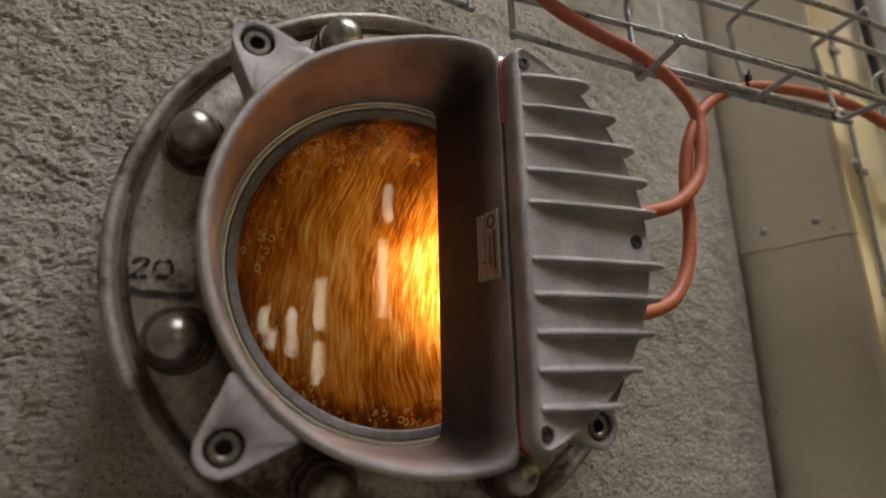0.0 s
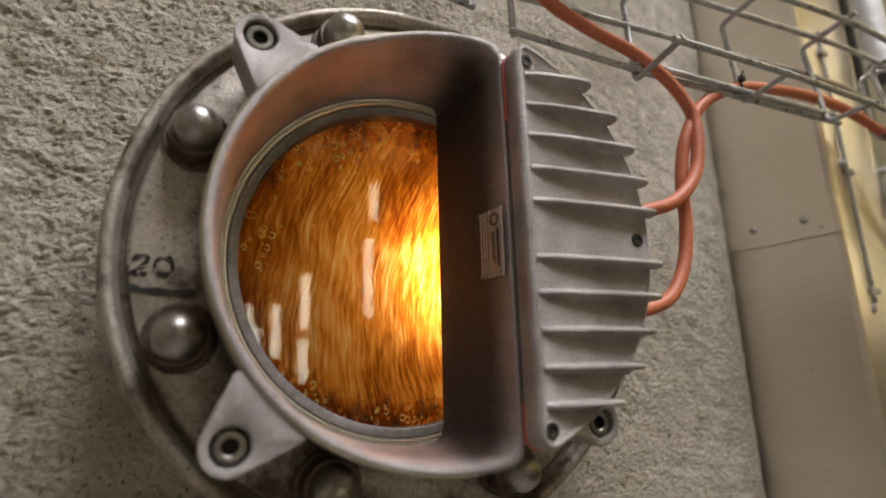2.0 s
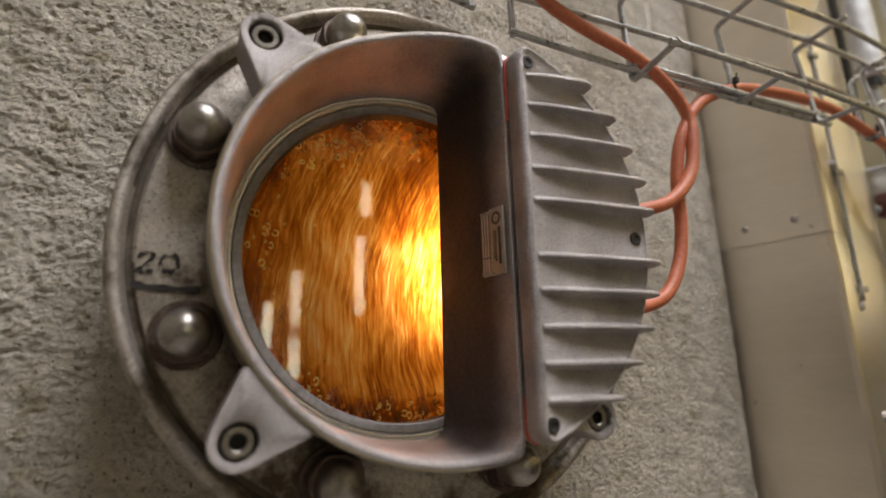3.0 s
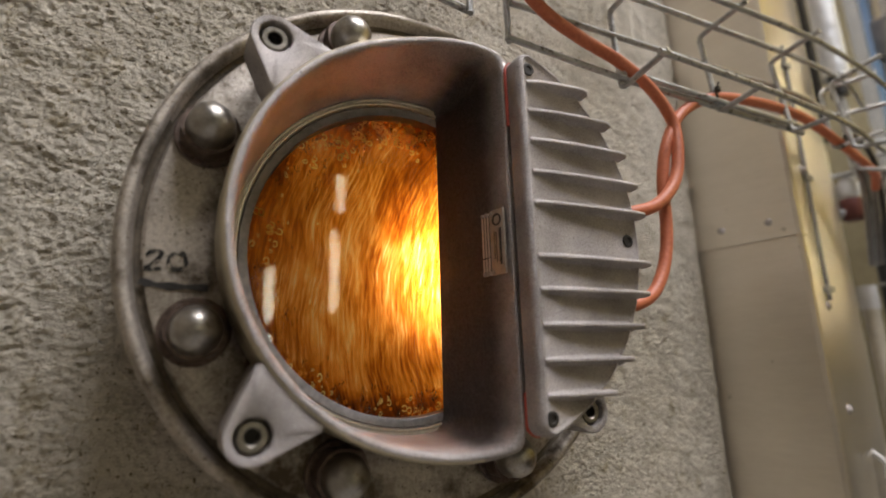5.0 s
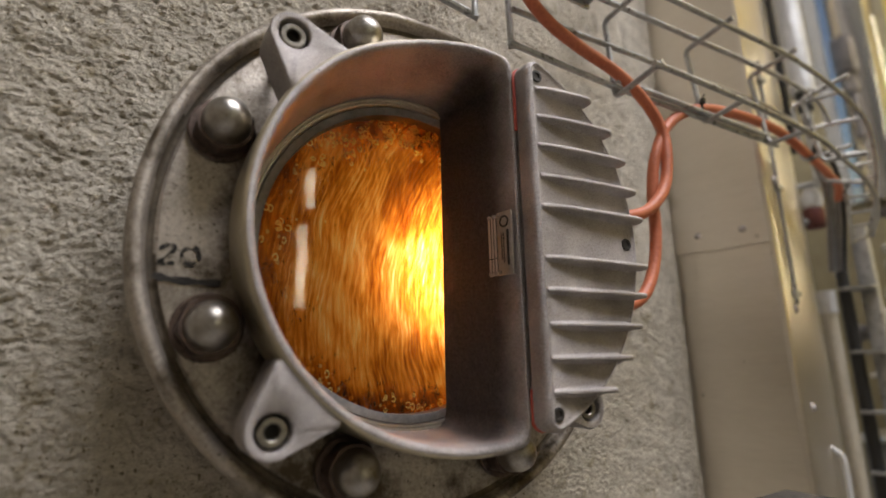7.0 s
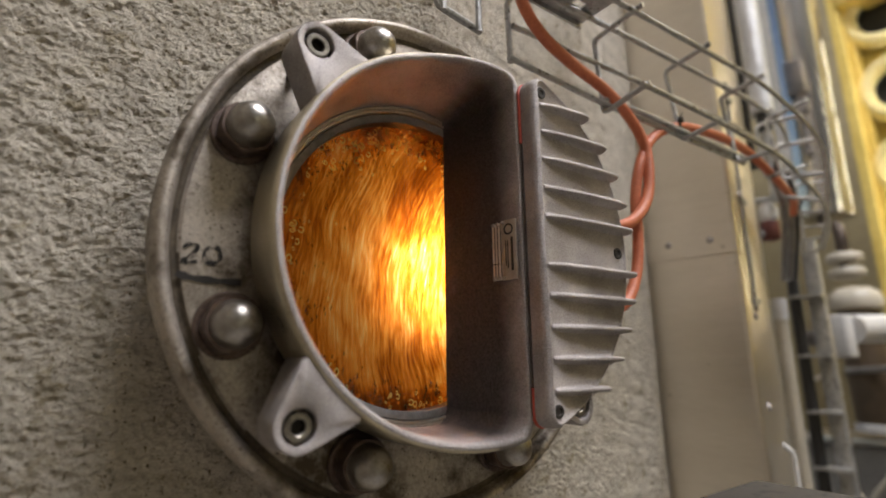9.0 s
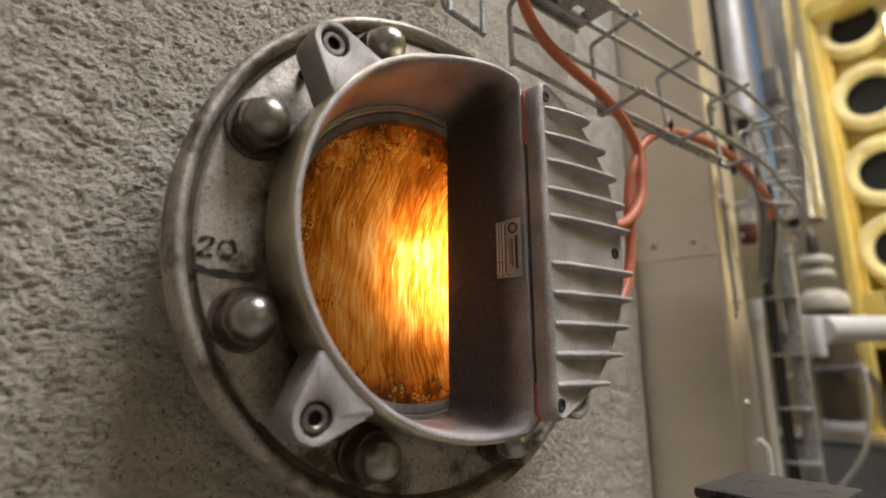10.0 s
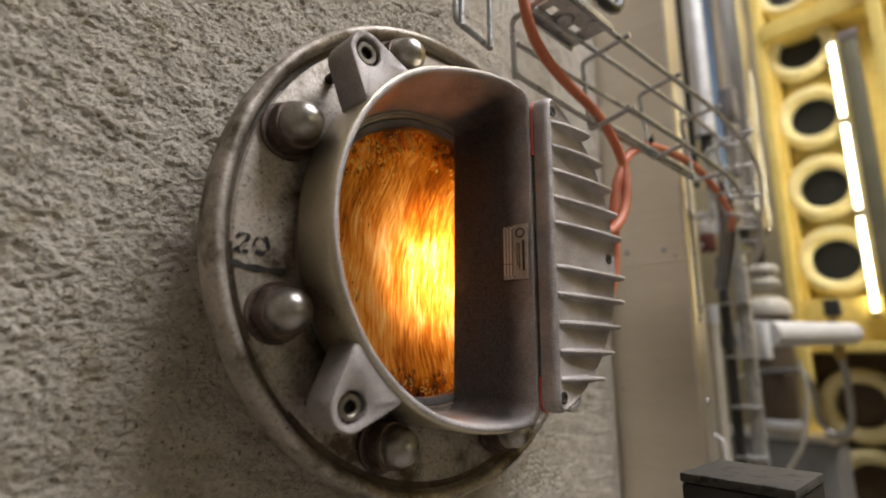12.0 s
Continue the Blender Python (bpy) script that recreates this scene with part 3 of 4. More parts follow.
part("nozzle", lathe_y([(0.1012, 0.2966), (0.1012, 0.46), (0.0003, 0.46)], 64, cap_end=True), BROWN, sight, "dark steel nozzle behind the pane").location = SEAT


def liquor():
    bm = bmesh.new()
    rings = 26
    loops = []
    for k in range(1, rings + 1):
        r = 0.1005 * k / rings
        lp = []
        for i in range(72):
            a = 2 * math.pi * i / 72
            x, z = r * math.cos(a), r * math.sin(a)
            lp.append((x, 0.3003 + 0.0008 * noise.noise(Vector((x * 55, 1.0, z * 22))), z))
        loops.append(lp)
    bm = loops_to_bm(loops, True, True, False)
    ob = finish("amber_liquor", bm, LIQUOR, 80)
    if ob.data.polygons[0].normal.y > 0:
        ob.data.flip_normals()          # towards the pane
    ob.location = Vector((CX, 0, CZ)) + SEAT
    return tagged(ob, "glowing amber liquor streaming down behind the round glass", "liquid")


liquor()


def froth():
    """Dark bubbles pressed against the inner side of the glass, thickest at the upper and lower rim."""
    rnd = random.Random(5)
    bm = bmesh.new()

    def spot(top, bottom):
        side = rnd.random()
        if side < top:
            a, rr = radians(rnd.gauss(84, 24)), 0.0958 - abs(rnd.gauss(0, 0.0105))
        elif side < top + bottom:
            a, rr = radians(rnd.gauss(-95, 25)), 0.0955 - abs(rnd.gauss(0, 0.0080))
        else:
            a, rr = radians(rnd.uniform(108, 212)), 0.0955 - abs(rnd.gauss(0, 0.0130))
        return rr * math.cos(a), rr * math.sin(a)

    # drops drawn out by the flow
    made = 0
    while made < 900:
        x, z = spot(0.46, 0.20)
        if noise.noise(Vector((x * 130, 4.0, z * 130))) < -0.02 + 0.18 * rnd.random():
            continue
        made += 1
        size = 0.0004 + 0.0011 * rnd.random() ** 2
        tall, turn, n = rnd.uniform(1.4, 4.0), rnd.gauss(-0.25, 0.35), 7
        c, q = math.cos(turn), math.sin(turn)
        loops = []
        for k, dy in ((1.0, 0.0012), (0.95, 0.0004), (0.75, -0.0001), (0.45, -0.0005), (0.1, -0.0006)):
            lp = []
            for i in range(n):
                t = 2 * math.pi * i / n
                u, v = size * k * math.cos(t), size * k * tall * math.sin(t)
                lp.append((x + u * c - v * q, 0.2978 + dy, z + u * q + v * c))
            loops.append(lp)
        loops_to_bm(loops, True, False, True, bm)

    # round bubbles: each an open ring of golden film
    made = 0
    while made < 300:
        x, z = spot(0.74, 0.12)
        if noise.noise(Vector((x * 90, 9.0, z * 90))) < 0.10 * rnd.random():
            continue
        made += 1
        big = 0.0005 + 0.0013 * rnd.random() ** 2.4
        tall, turn = rnd.uniform(0.95, 1.6), rnd.uniform(2.6, 4.2)
        thick = 0.17 * big + 0.00008
        loops = []
        for i in range(15):
            t = turn + 2 * math.pi * i / 14 * 0.85
            loops.append([(x + (big + thick * math.cos(w)) * math.cos(t), 0.2974 + thick * math.sin(w), z + (big + thick * math.cos(w)) * math.sin(t) * tall) for w in (0, 1.57, 3.14, 4.71)])
        first = len(bm.faces)
        loops_to_bm(loops, True, False, False, bm)
        bm.faces.ensure_lookup_table()
        for f in bm.faces[first:]:
            f.material_index = 1
    ob = finish("froth", bm, FROTH, 80)
    ob.data.materials.append(FILM)
    ob.location = Vector((CX, 0, CZ)) + SEAT
    tagged(ob, "amber bubbles and drops clinging inside the round glass", "bubbles", kind="stuff")


froth()

# ---------- the light fitting on the window ----------
light = thing("sight_glass_light", "grey cast aluminium lamp hood with a ribbed half-round housing", "lamp fitting", (CX, 0, CZ))


def d_outline(r, chord, f, n_arc=72, n_f=8):
    """A circle cut by an upright chord on its right side, the two corners rounded by f; runs from the upper corner round the left."""
    zf = math.sqrt((r - f) ** 2 - (chord - f) ** 2)
    cx = chord - f
    a0 = math.atan2(zf, cx)
    pts = [(cx + f * math.cos(t), zf + f * math.sin(t)) for t in (a0 * k / n_f for k in range(n_f))]
    pts += [(r * math.cos(t), r * math.sin(t)) for t in (a0 + (2 * math.pi - 2 * a0) * k / n_arc for k in range(n_arc))]
    pts += [(cx + f * math.cos(t), -zf + f * math.sin(t)) for t in (-a0 + a0 * k / n_f for k in range(n_f + 1))]
    m = 10
    pts += [(chord, -zf + 2 * zf * k / m) for k in range(1, m)]
    return pts


def rim_y(x):
    t = min(1.0, max(0.0, (x + 0.045) / 0.075))
    return 0.2385 - 0.0122 * t * t * (3 - 2 * t)


def hood():
    outer = d_outline(0.1190, 0.0328, 0.0065)
    inner_f, inner_b = d_outline(0.1130, 0.0295, 0.012), [(x - 0.0030, z - 0.0030) for x, z in d_outline(0.1066, 0.0198, 0.010)]
    mid = [((a[0] + b[0]) / 2, (a[1] + b[1]) / 2) for a, b in zip(outer, inner_f)]

    def at(pts, dy, other=None, k=0.0):
        out = []
        for i, (x, z) in enumerate(pts):
            if other:
                x, z = x + (other[i][0] - x) * k, z + (other[i][1] - z) * k
            out.append((x, rim_y(x) + dy, z))
        return out
    loops = [[(x * 0.95, 0.2745, z * 0.95) for x, z in outer], [(x * 0.99, 0.2742, z * 0.99) for x, z in outer], [(x, 0.2725, z) for x, z in outer], at(outer, 0.0035), at(outer, 0.0014, mid, 0.25), at(outer, 0.0002, mid, 0.65), at(mid, 0.0),
             at(inner_f, 0.0003, mid, 0.6), at(inner_f, 0.0014, mid, 0.2), at(inner_f, 0.0036)]
    for k in (0.33, 0.66, 1.0):
        loops.append([(a[0] + (b[0] - a[0]) * k, rim_y(a[0]) + 0.0036 + (0.2885 - rim_y(a[0]) - 0.0036) * k, a[1] + (b[1] - a[1]) * k) for a, b in zip(inner_f, inner_b)])
    bm = loops_to_bm(loops)
    ob = part("hood", bm, HOODCAST, light, "open cast aluminium hood, shade painted brown on its flat wall", 55)
    ob.data.materials.append(BORE)
    for f in ob.data.polygons:
        c = f.center
        if f.normal.x * c.x + f.normal.z * c.z < -0.6 * math.hypot(c.x, c.z) and c.x < 0.006:
            f.material_index = 1        # the turned inner side, smoother than the cast skin, amber glow painted into its colour


hood()


def lug_outline(n=48):
    """Outline of a mounting lug in its own frame: u outwards from the hood, v across; the screw at the origin."""
    tip, base_u, base_v = 0.0123, -0.0240, 0.0225
    d = math.hypot(base_u, base_v)
    phi = math.atan2(base_v, -base_u) + math.acos(tip / d)
    phi = math.pi - phi
    arc = [(tip * math.cos(t), tip * math.sin(t)) for t in (-phi + 2 * phi * k / n for k in range(n + 1))]
    return arc + [(base_u, base_v), (base_u, -base_v)]


def resample(poly, n):
    """n points on a star-shaped outline, at even angles about the origin."""
    out = []
    for k in range(n):
        a = 2 * math.pi * k / n
        d = Vector((math.cos(a), math.sin(a)))
        best = 0.0
        for p, q in zip(poly, poly[1:] + poly[:1]):
            e = (q[0] - p[0], q[1] - p[1])
            den = d.x * e[1] - d.y * e[0]
            if abs(den) < 1e-12:
                continue
            t = (p[0] * e[1] - p[1] * e[0]) / den
            s = (p[0] * d.y - p[1] * d.x) / den
            if t > 0 and -1e-6 <= s <= 1 + 1e-6:
                best = max(best, t)
        out.append((best * d.x, best * d.y))
    return out


SCREWS = ((0.0930, 0.0930), (-0.0990, 0.0950), (-0.1003, -0.0985), (0.0918, -0.1000))


def mounting_lugs():
    pts = resample(lug_outline(), 72)
    front, back = 0.2400, 0.2655

    def lug(k):
        a = radians(45 + 90 * k)
        c, s = math.cos(a), math.sin(a)

        ox, oz = SCREWS[k]

        def w(u, v, y):
            return (ox + u * c - v * s, y, oz + u * s + v * c)
        loops = [[w(u * 0.9, v * 0.9, back) for u, v in pts], [w(u, v, back - 0.002) for u, v in pts], [w(u, v, front + 0.0016) for u, v in pts], [w(u * 0.985, v * 0.985, front + 0.0006) for u, v in pts],
                 [w(u * 0.955, v * 0.955, front) for u, v in pts]]
        for r, y in ((0.0090, front), (0.0083, front + 0.0007), (0.0083, front + 0.0085), (0.0030, front + 0.0085)):
            loops.append([w(r * math.cos(2 * math.pi * i / 72), r * math.sin(2 * math.pi * i / 72), y) for i in range(72)])
        part("mounting_lug", loops_to_bm(loops), CAST, light, "", 50)
        screw = thing("socket_screw", "", "")
        screw.parent = light
        screw.location = w(0, 0, 0)
        y = front + 0.0018
        prof = [(0.0068, y + 0.0078), (0.0068, y + 0.0008), (0.0062, y), (0.0042, y), (0.0036, y + 0.0006)]
        bm = lathe_y(prof, 28)
        hexl = [[(r * math.cos(math.pi / 3 * (i // 4) + (i % 4) * 0.26), yy, r * math.sin(math.pi / 3 * (i // 4) + (i % 4) * 0.26)) for i in range(24)] for r, yy in ((0.0036, y + 0.0006), (0.0034, y + 0.0042))]
        part("screw_head", bm, HEAD, screw, "steel socket head", 40)
        # near-black socket colour replaces the shade inside the hexagon hole
        part("socket", loops_to_bm(hexl, True, False, True), SCREW, screw, "hexagon socket coloured dark for the shade inside", 40)
        part("shank", lathe_y([(0.0032, back - 0.01), (0.0032, FACE + 0.001)], 14), BROWN, screw)
    for k in range(4):
        lug(k)


mounting_lugs()


def right_outline(r, chord, f, n_arc=56, n_f=8):
    """The part of a circle to the right of an upright chord, corners rounded."""
    zf = math.sqrt((r - f) ** 2 - (chord + f) ** 2)
    cx = chord + f
    a0 = math.atan2(zf, cx)
    pts = [(r * math.cos(t), r * math.sin(t)) for t in (-a0 + 2 * a0 * k / n_arc for k in range(n_arc))]
    pts += [(cx + f * math.cos(t), zf + f * math.sin(t)) for t in (a0 + (math.pi - a0) * k / n_f for k in range(n_f))]
    m = 12
    pts += [(chord, zf - 2 * zf * k / m) for k in range(m)]
    pts += [(cx + f * math.cos(t), -zf + f * math.sin(t)) for t in (math.pi + (math.pi - a0) * k / n_f for k in range(n_f))]
    return pts


def inset(pts, d):
    """Pulls an outline inwards along its normals."""
    out = []
    n = len(pts)
    for i, (x, z) in enumerate(pts):
        ax, az = pts[i - 1]
        bx, bz = pts[(i + 1) % n]
        tx, tz = bx - ax, bz - az
        k = math.hypot(tx, tz) or 1.0
        out.append((x - d * tz / k, z + d * tx / k))
    return out


COVER_Y, COVER_R = 0.2120, 0.1155


def housing():
    body = right_outline(0.1115, 0.0322, 0.008)
    loops = [[(x, y, z) for x, z in body] for y in (0.2262, 0.262)] + [[(x * 0.97, 0.2795, z * 0.97) for x, z in body]]
    part("housing", loops_to_bm(loops, True, True, True), CAST, light, "half-round cast lamp housing")
    g = right_outline(0.1145, 0.0338, 0.008)
    # run inside the joint takes a darker red, with the joint's shade in it
    part("gasket", loops_to_bm([[(x, y, z) for x, z in g] for y in (0.2243, 0.2255)], True, True, True), SHADEDGASKET, light, "thin red gasket, darkened for the shade in the joint")
    # at both corners the gasket is squeezed out of the joint
    edge = right_outline(COVER_R - 0.0004, 0.0316, 0.0075)
    for first, last, down in ((58, 66, -1), (78, 84, 1)):
        path = [Vector((x, 0.2253, z)) for x, z in edge[first:last]]
        foot = path[-1] if down < 0 else path[0]
        straight = [Vector((foot.x, 0.2253, foot.z + down * 0.002 * k)) for k in range(1, 10)]
        path = path + straight if down < 0 else straight[::-1] + path
        part("gasket_bulge", tube_bm(path, 0.0010, 8), GASKET, light, "red gasket bulging from the joint")
    cover = thing("cover", "", "")
    cover.parent = light
    o = right_outline(COVER_R, 0.0318, 0.0075)
    loops = [[(x, 0.2240, z) for x, z in o]]
    for d, y in ((0.0, COVER_Y + 0.0045), (0.0006, COVER_Y + 0.0020), (0.0016, COVER_Y + 0.0003), (0.0028, COVER_Y - 0.0005), (0.0036, COVER_Y - 0.0001), (0.0046, COVER_Y + 0.0007)):
        loops.append([(x, y, z) for x, z in inset(o, d)])
    part("cover_plate", loops_to_bm(loops, True, True, True), CAST, cover, "", 55)
    # cooling ribs, running out over the rounded edge
    for dz in (0.0885, 0.0705, 0.0525, 0.0335, 0.0155, -0.0148, -0.0330, -0.0518, -0.0700, -0.0875):
        xt = math.sqrt(0.1190 ** 2 - dz * dz)
        xe = math.sqrt((COVER_R - 0.001) ** 2 - dz * dz)
        span = xt - 0.0372
        crest = [(0.0372 + span * u, COVER_Y - v) for u, v in ((0.0, 0.0001), (0.06, 0.0014), (0.18, 0.0033), (0.42, 0.0052), (0.70, 0.0065), (0.88, 0.0070))]
        crest += [(xt - 0.0025, COVER_Y - 0.0064), (xt, COVER_Y - 0.0042), (xt - 0.0006, COVER_Y - 0.0020), (xe + 0.0014, COVER_Y + 0.0040)]
        loops = []
        for x, y in crest:
            top, foot, yf = 0.0013, 0.0038, max(COVER_Y + 0.0011, y + 0.0001)
            if x > xe:
                yf = max(y + 0.0004, COVER_Y + 0.0012 + (x - xe) * 0.2)
                foot = 0.0016
            d = yf - y
            half = [(top * 0.4, y), (top, y + min(0.0006, d * 0.4)), (top * 1.25, y + d * 0.62), (top * 1.25 + (foot - top) * 0.28, y + d * 0.86), (foot, yf)]
            loops.append([(x, yy, dz - u) for u, yy in half[::-1]] + [(x, yy, dz + u) for u, yy in half])
        part("rib", loops_to_bm(loops, True, True, True), CAST, cover, "", 60)
    for x, z in ((0.0388, 0.0970), (0.0388, -0.0985), (0.1055, -0.0005)):
        bm = lathe_y([(0.0039, COVER_Y + 0.001), (0.0039, COVER_Y + 0.0001), (0.0036, COVER_Y - 0.0002), (0.0022, COVER_Y - 0.0002), (0.0019, COVER_Y + 0.0001), (0.0018, COVER_Y + 0.0005)], 24, x, z, cap_end=True)
        part("cover_screw", bm, SCREW, cover, "hexagon socket coloured dark for the shade inside screw")


housing()


def nameplate():
    """Two small riveted plates on the flat wall inside the hood, with unreadable print as bars."""
    root = thing("nameplate", "", "")
    root.parent = light
    root.matrix_local = pose(0.0262, 0.2365, -0.003, 0, 0, -81)
    # own frame: x runs along the wall to the front, y stands off the wall, z is up

    def flat(x0, x1, z0, z1, y, t, material, name, bevel=0.0):
        return part(name, box_bm(x0, x1, y - t, y, z0, z1, bevel), material, root)
    flat(-0.0030, 0.0085, -0.0190, 0.0190, 0.0, 0.0012, PLATE, "print_plate", 0.0004)
    flat(-0.0105, -0.0034, -0.0185, 0.0180, 0.0, 0.0010, LABEL, "type_plate", 0.0003)
    for x in (-0.0083, -0.0060, -0.0036):
        flat(x, x + 0.0005, -0.0165, 0.0165, -0.0012, 0.0002, INK, "print_line")
    flat(-0.0105, -0.0036, -0.0085, -0.0080, -0.0012, 0.0002, INK, "print_line")
    for x0, x1, z0, z1 in ((0.0045, 0.0062, -0.0135, 0.0075), (0.0018, 0.0024, -0.012, 0.006), (0.0003, 0.0008, -0.010, 0.006)):
        flat(x0, x1, z0, z1, -0.0013, 0.0002, INK, "print_bar")
    bm = lathe_y([(0.0036, -0.0013), (0.0036, -0.0016), (0.0026, -0.0016), (0.0026, -0.0013)], 20, 0.0030, 0.0128)
    part("emblem", bm, INK, root, "round printed emblem")
    for x, z in ((-0.0015, 0.0172), (-0.0015, -0.0172), (-0.0090, 0.0172), (-0.0055, 0.0172), (-0.0090, -0.0172), (-0.0055, -0.0172)):
        part("stud", lathe_y([(0.0013, -0.0008), (0.0012, -0.0020), (0.0006, -0.0025), (0.0001, -0.0026)], 10, x, z, cap_end=True), POLISHED, root)


nameplate()

# handwriting on the flange: two figures and a line, in black marker
writing = thing("marker_writing", "half-rubbed handwritten black 20 and a drawn line on the steel flange", "writing", (CX, FACE - 0.0007, CZ))


def stroke(points, width, ink):
    path = smooth_path([(x, 0, z) for x, z in points], 5)
    bm = bmesh.new()
    prev = None
    for i, p in enumerate(path):
        d = (path[min(i + 1, len(path) - 1)] - path[max(i - 1, 0)]).normalized()
        w = width * (0.75 + 0.5 * noise.noise(p * 300 + Vector((4, 1, 2))))
        s = Vector((-d.z, 0, d.x)) * w / 2
        cur = (bm.verts.new(p + s), bm.verts.new(p - s), bm.verts.new(p - s + Vector((0, 0.0006, 0))), bm.verts.new(p + s + Vector((0, 0.0006, 0))))
        if prev:
            for k in range(4):
                bm.faces.new((prev[k], prev[(k + 1) % 4], cur[(k + 1) % 4], cur[k]))
        prev = cur
    part("stroke", bm, ink, writing)


stroke([(-0.1480, -0.0145), (-0.1455, -0.0120), (-0.1415, -0.0128), (-0.1440, -0.0175), (-0.1478, -0.0208), (-0.1412, -0.0206)], 0.0029, RUBBED)
stroke([(-0.1350, -0.0122), (-0.1382, -0.0150), (-0.1372, -0.0198), (-0.1335, -0.0206), (-0.1306, -0.0172), (-0.1316, -0.0130), (-0.1350, -0.0122)], 0.0029, RUBBED)
stroke([(-0.1500, -0.0268), (-0.1440, -0.0284), (-0.1355, -0.0290), (-0.1195, -0.0293)], 0.0042, INK)

# ---------- cables ----------


def cable(label, points, r=0.0047):
    ob = finish("orange_cable", tube_bm(smooth_path(points, 7), r, 14), CABLE, 80)
    return tagged(ob, label, "cable", "orange cables")


cable("orange rubber cable looping from the housing up behind the tray",
      [(0.186, 0.250, 1.694), (0.206, 0.249, 1.696), (0.232, 0.247, 1.703), (0.258, 0.245, 1.712), (0.281, 0.245, 1.733), (0.291, 0.246, 1.760), (0.294, 0.249, 1.787), (0.277, 0.250, 1.810), (0.245, 0.250, 1.827), (0.204, 0.250, 1.837), (0.172, 0.250, 1.848), (0.150, 0.249, 1.864), (0.138, 0.248, 1.890), (0.130, 0.247, 1.94), (0.126, 0.25, 2.05)])
cable("orange rubber cable looping from the housing along the tray",
      [(0.184, 0.253, 1.634), (0.205, 0.253, 1.634), (0.232, 0.252, 1.638), (0.253, 0.252, 1.648), (0.269, 0.253, 1.671), (0.277, 0.254, 1.700), (0.279, 0.254, 1.735), (0.286, 0.252, 1.766), (0.304, 0.250, 1.795), (0.332, 0.249, 1.814), (0.368, 0.248, 1.826), (0.435, 0.246, 1.832), (0.499, 0.248, 1.832), (0.566, 0.2515, 1.820), (0.64, 0.263, 1.815), (0.69, 0.274, 1.812), (0.716, 0.286, 1.802)], 0.0046)

# ---------- wire trays ----------
WIRE = 0.0024


def tray_y(x):
    return -0.045 * (x - 0.25)


def wire(root, pts, name="wire", r=WIRE):
    part(name, tube_bm(pts, r, 8), ZINC, root)


def main_tray():
    root = thing("wire_cable_tray", "galvanised wire mesh cable tray bending down along the wall", "cable tray")

    def run(x0, y, z, rest):
        pts = [(x0, y + tray_y(x0), z), ((x0 + 0.43) / 2, y + tray_y((x0 + 0.43) / 2), z), (0.43, y + tray_y(0.43), z)]
        return smooth_path(pts + rest, 6)
    wire(root, smooth_path([(0.146, 0.2660, 1.8315), (0.251, 0.2545, 1.8175), (0.350, 0.2440, 1.8100), (0.478, 0.2440, 1.8115)], 5), "long_wire")
    wire(root, smooth_path([(0.246, 0.2520, 1.8225), (0.262, 0.2505, 1.8213), (0.350, 0.2410, 1.8140), (0.468, 0.2410, 1.8155)], 5), "long_wire")
    wire(root, smooth_path([(0.244, 0.2158, 1.8175), (0.350, 0.2110, 1.8140), (0.430, 0.2074, 1.8085), (0.470, 0.2085, 1.8080), (0.520, 0.2150, 1.8095), (0.570, 0.2220, 1.8060), (0.630, 0.2250, 1.7930), (0.672, 0.2330, 1.7700), (0.690, 0.2500, 1.7400)], 6), "long_wire")
    wire(root, run(0.150, 0.2600, 1.8600, [(0.50, 0.2520, 1.8610), (0.58, 0.2600, 1.8620), (0.66, 0.2740, 1.8620), (0.712, 0.2830, 1.8480), (0.722, 0.2790, 1.8050), (0.720, 0.2810, 1.7400)]), "long_wire")
    wire(root, run(0.150, 0.2450, 1.8880, [(0.50, 0.2360, 1.8890), (0.58, 0.2400, 1.8880), (0.65, 0.2560, 1.8840)]), "long_wire")
    wire(root, run(0.150, 0.2190, 1.8880, [(0.48, 0.2105, 1.8870), (0.54, 0.2125, 1.8840), (0.60, 0.2160, 1.8790), (0.66, 0.2225, 1.8670), (0.692, 0.2315, 1.8440), (0.702, 0.2380, 1.8120), (0.705, 0.2470, 1.7770), (0.704, 0.2580, 1.7430)]), "long_wire")
    for k in range(5):
        x = 0.1495 + 0.1015 * k
        dy = tray_y(x)
        pts = [(x, 0.2630 + dy, 1.8290), (x, 0.2645 + dy, 1.8850), (x, 0.212 + dy, 1.8910)]
        if k:
            low = -0.0040 * min(k - 1, 1)
            pts = [(x + 0.003 * (k - 1), 0.2130 + dy, 1.8195 - 0.0050 * (k - 1)), (x - 0.002, 0.257 + dy + 2 * low, 1.8100 + low), (x, 0.2625 + dy + low, 1.8850), (x, 0.212 + dy, 1.8910)]
        wire(root, bent(pts, 0.0060), "cross_wire")
    # rungs where the tray turns down
    left = smooth_path([(0.66, 0.2740, 1.8600), (0.700, 0.2840, 1.8590), (0.720, 0.2790, 1.8440), (0.722, 0.2750, 1.8220), (0.722, 0.2760, 1.8020), (0.722, 0.2770, 1.7810), (0.721, 0.2790, 1.7630), (0.720, 0.2810, 1.7430)], 1)
    right = smooth_path([(0.60, 0.2235, 1.8010), (0.700, 0.2440, 1.8500), (0.700, 0.2370, 1.8340), (0.701, 0.2360, 1.8150), (0.702, 0.2390, 1.7930), (0.703, 0.2470, 1.7750), (0.704, 0.2540, 1.7590), (0.704, 0.2590, 1.7430)], 1)
    for a, b in zip(left[1:], right[1:]):
        wire(root, [a, b], "cross_wire", 0.0019)
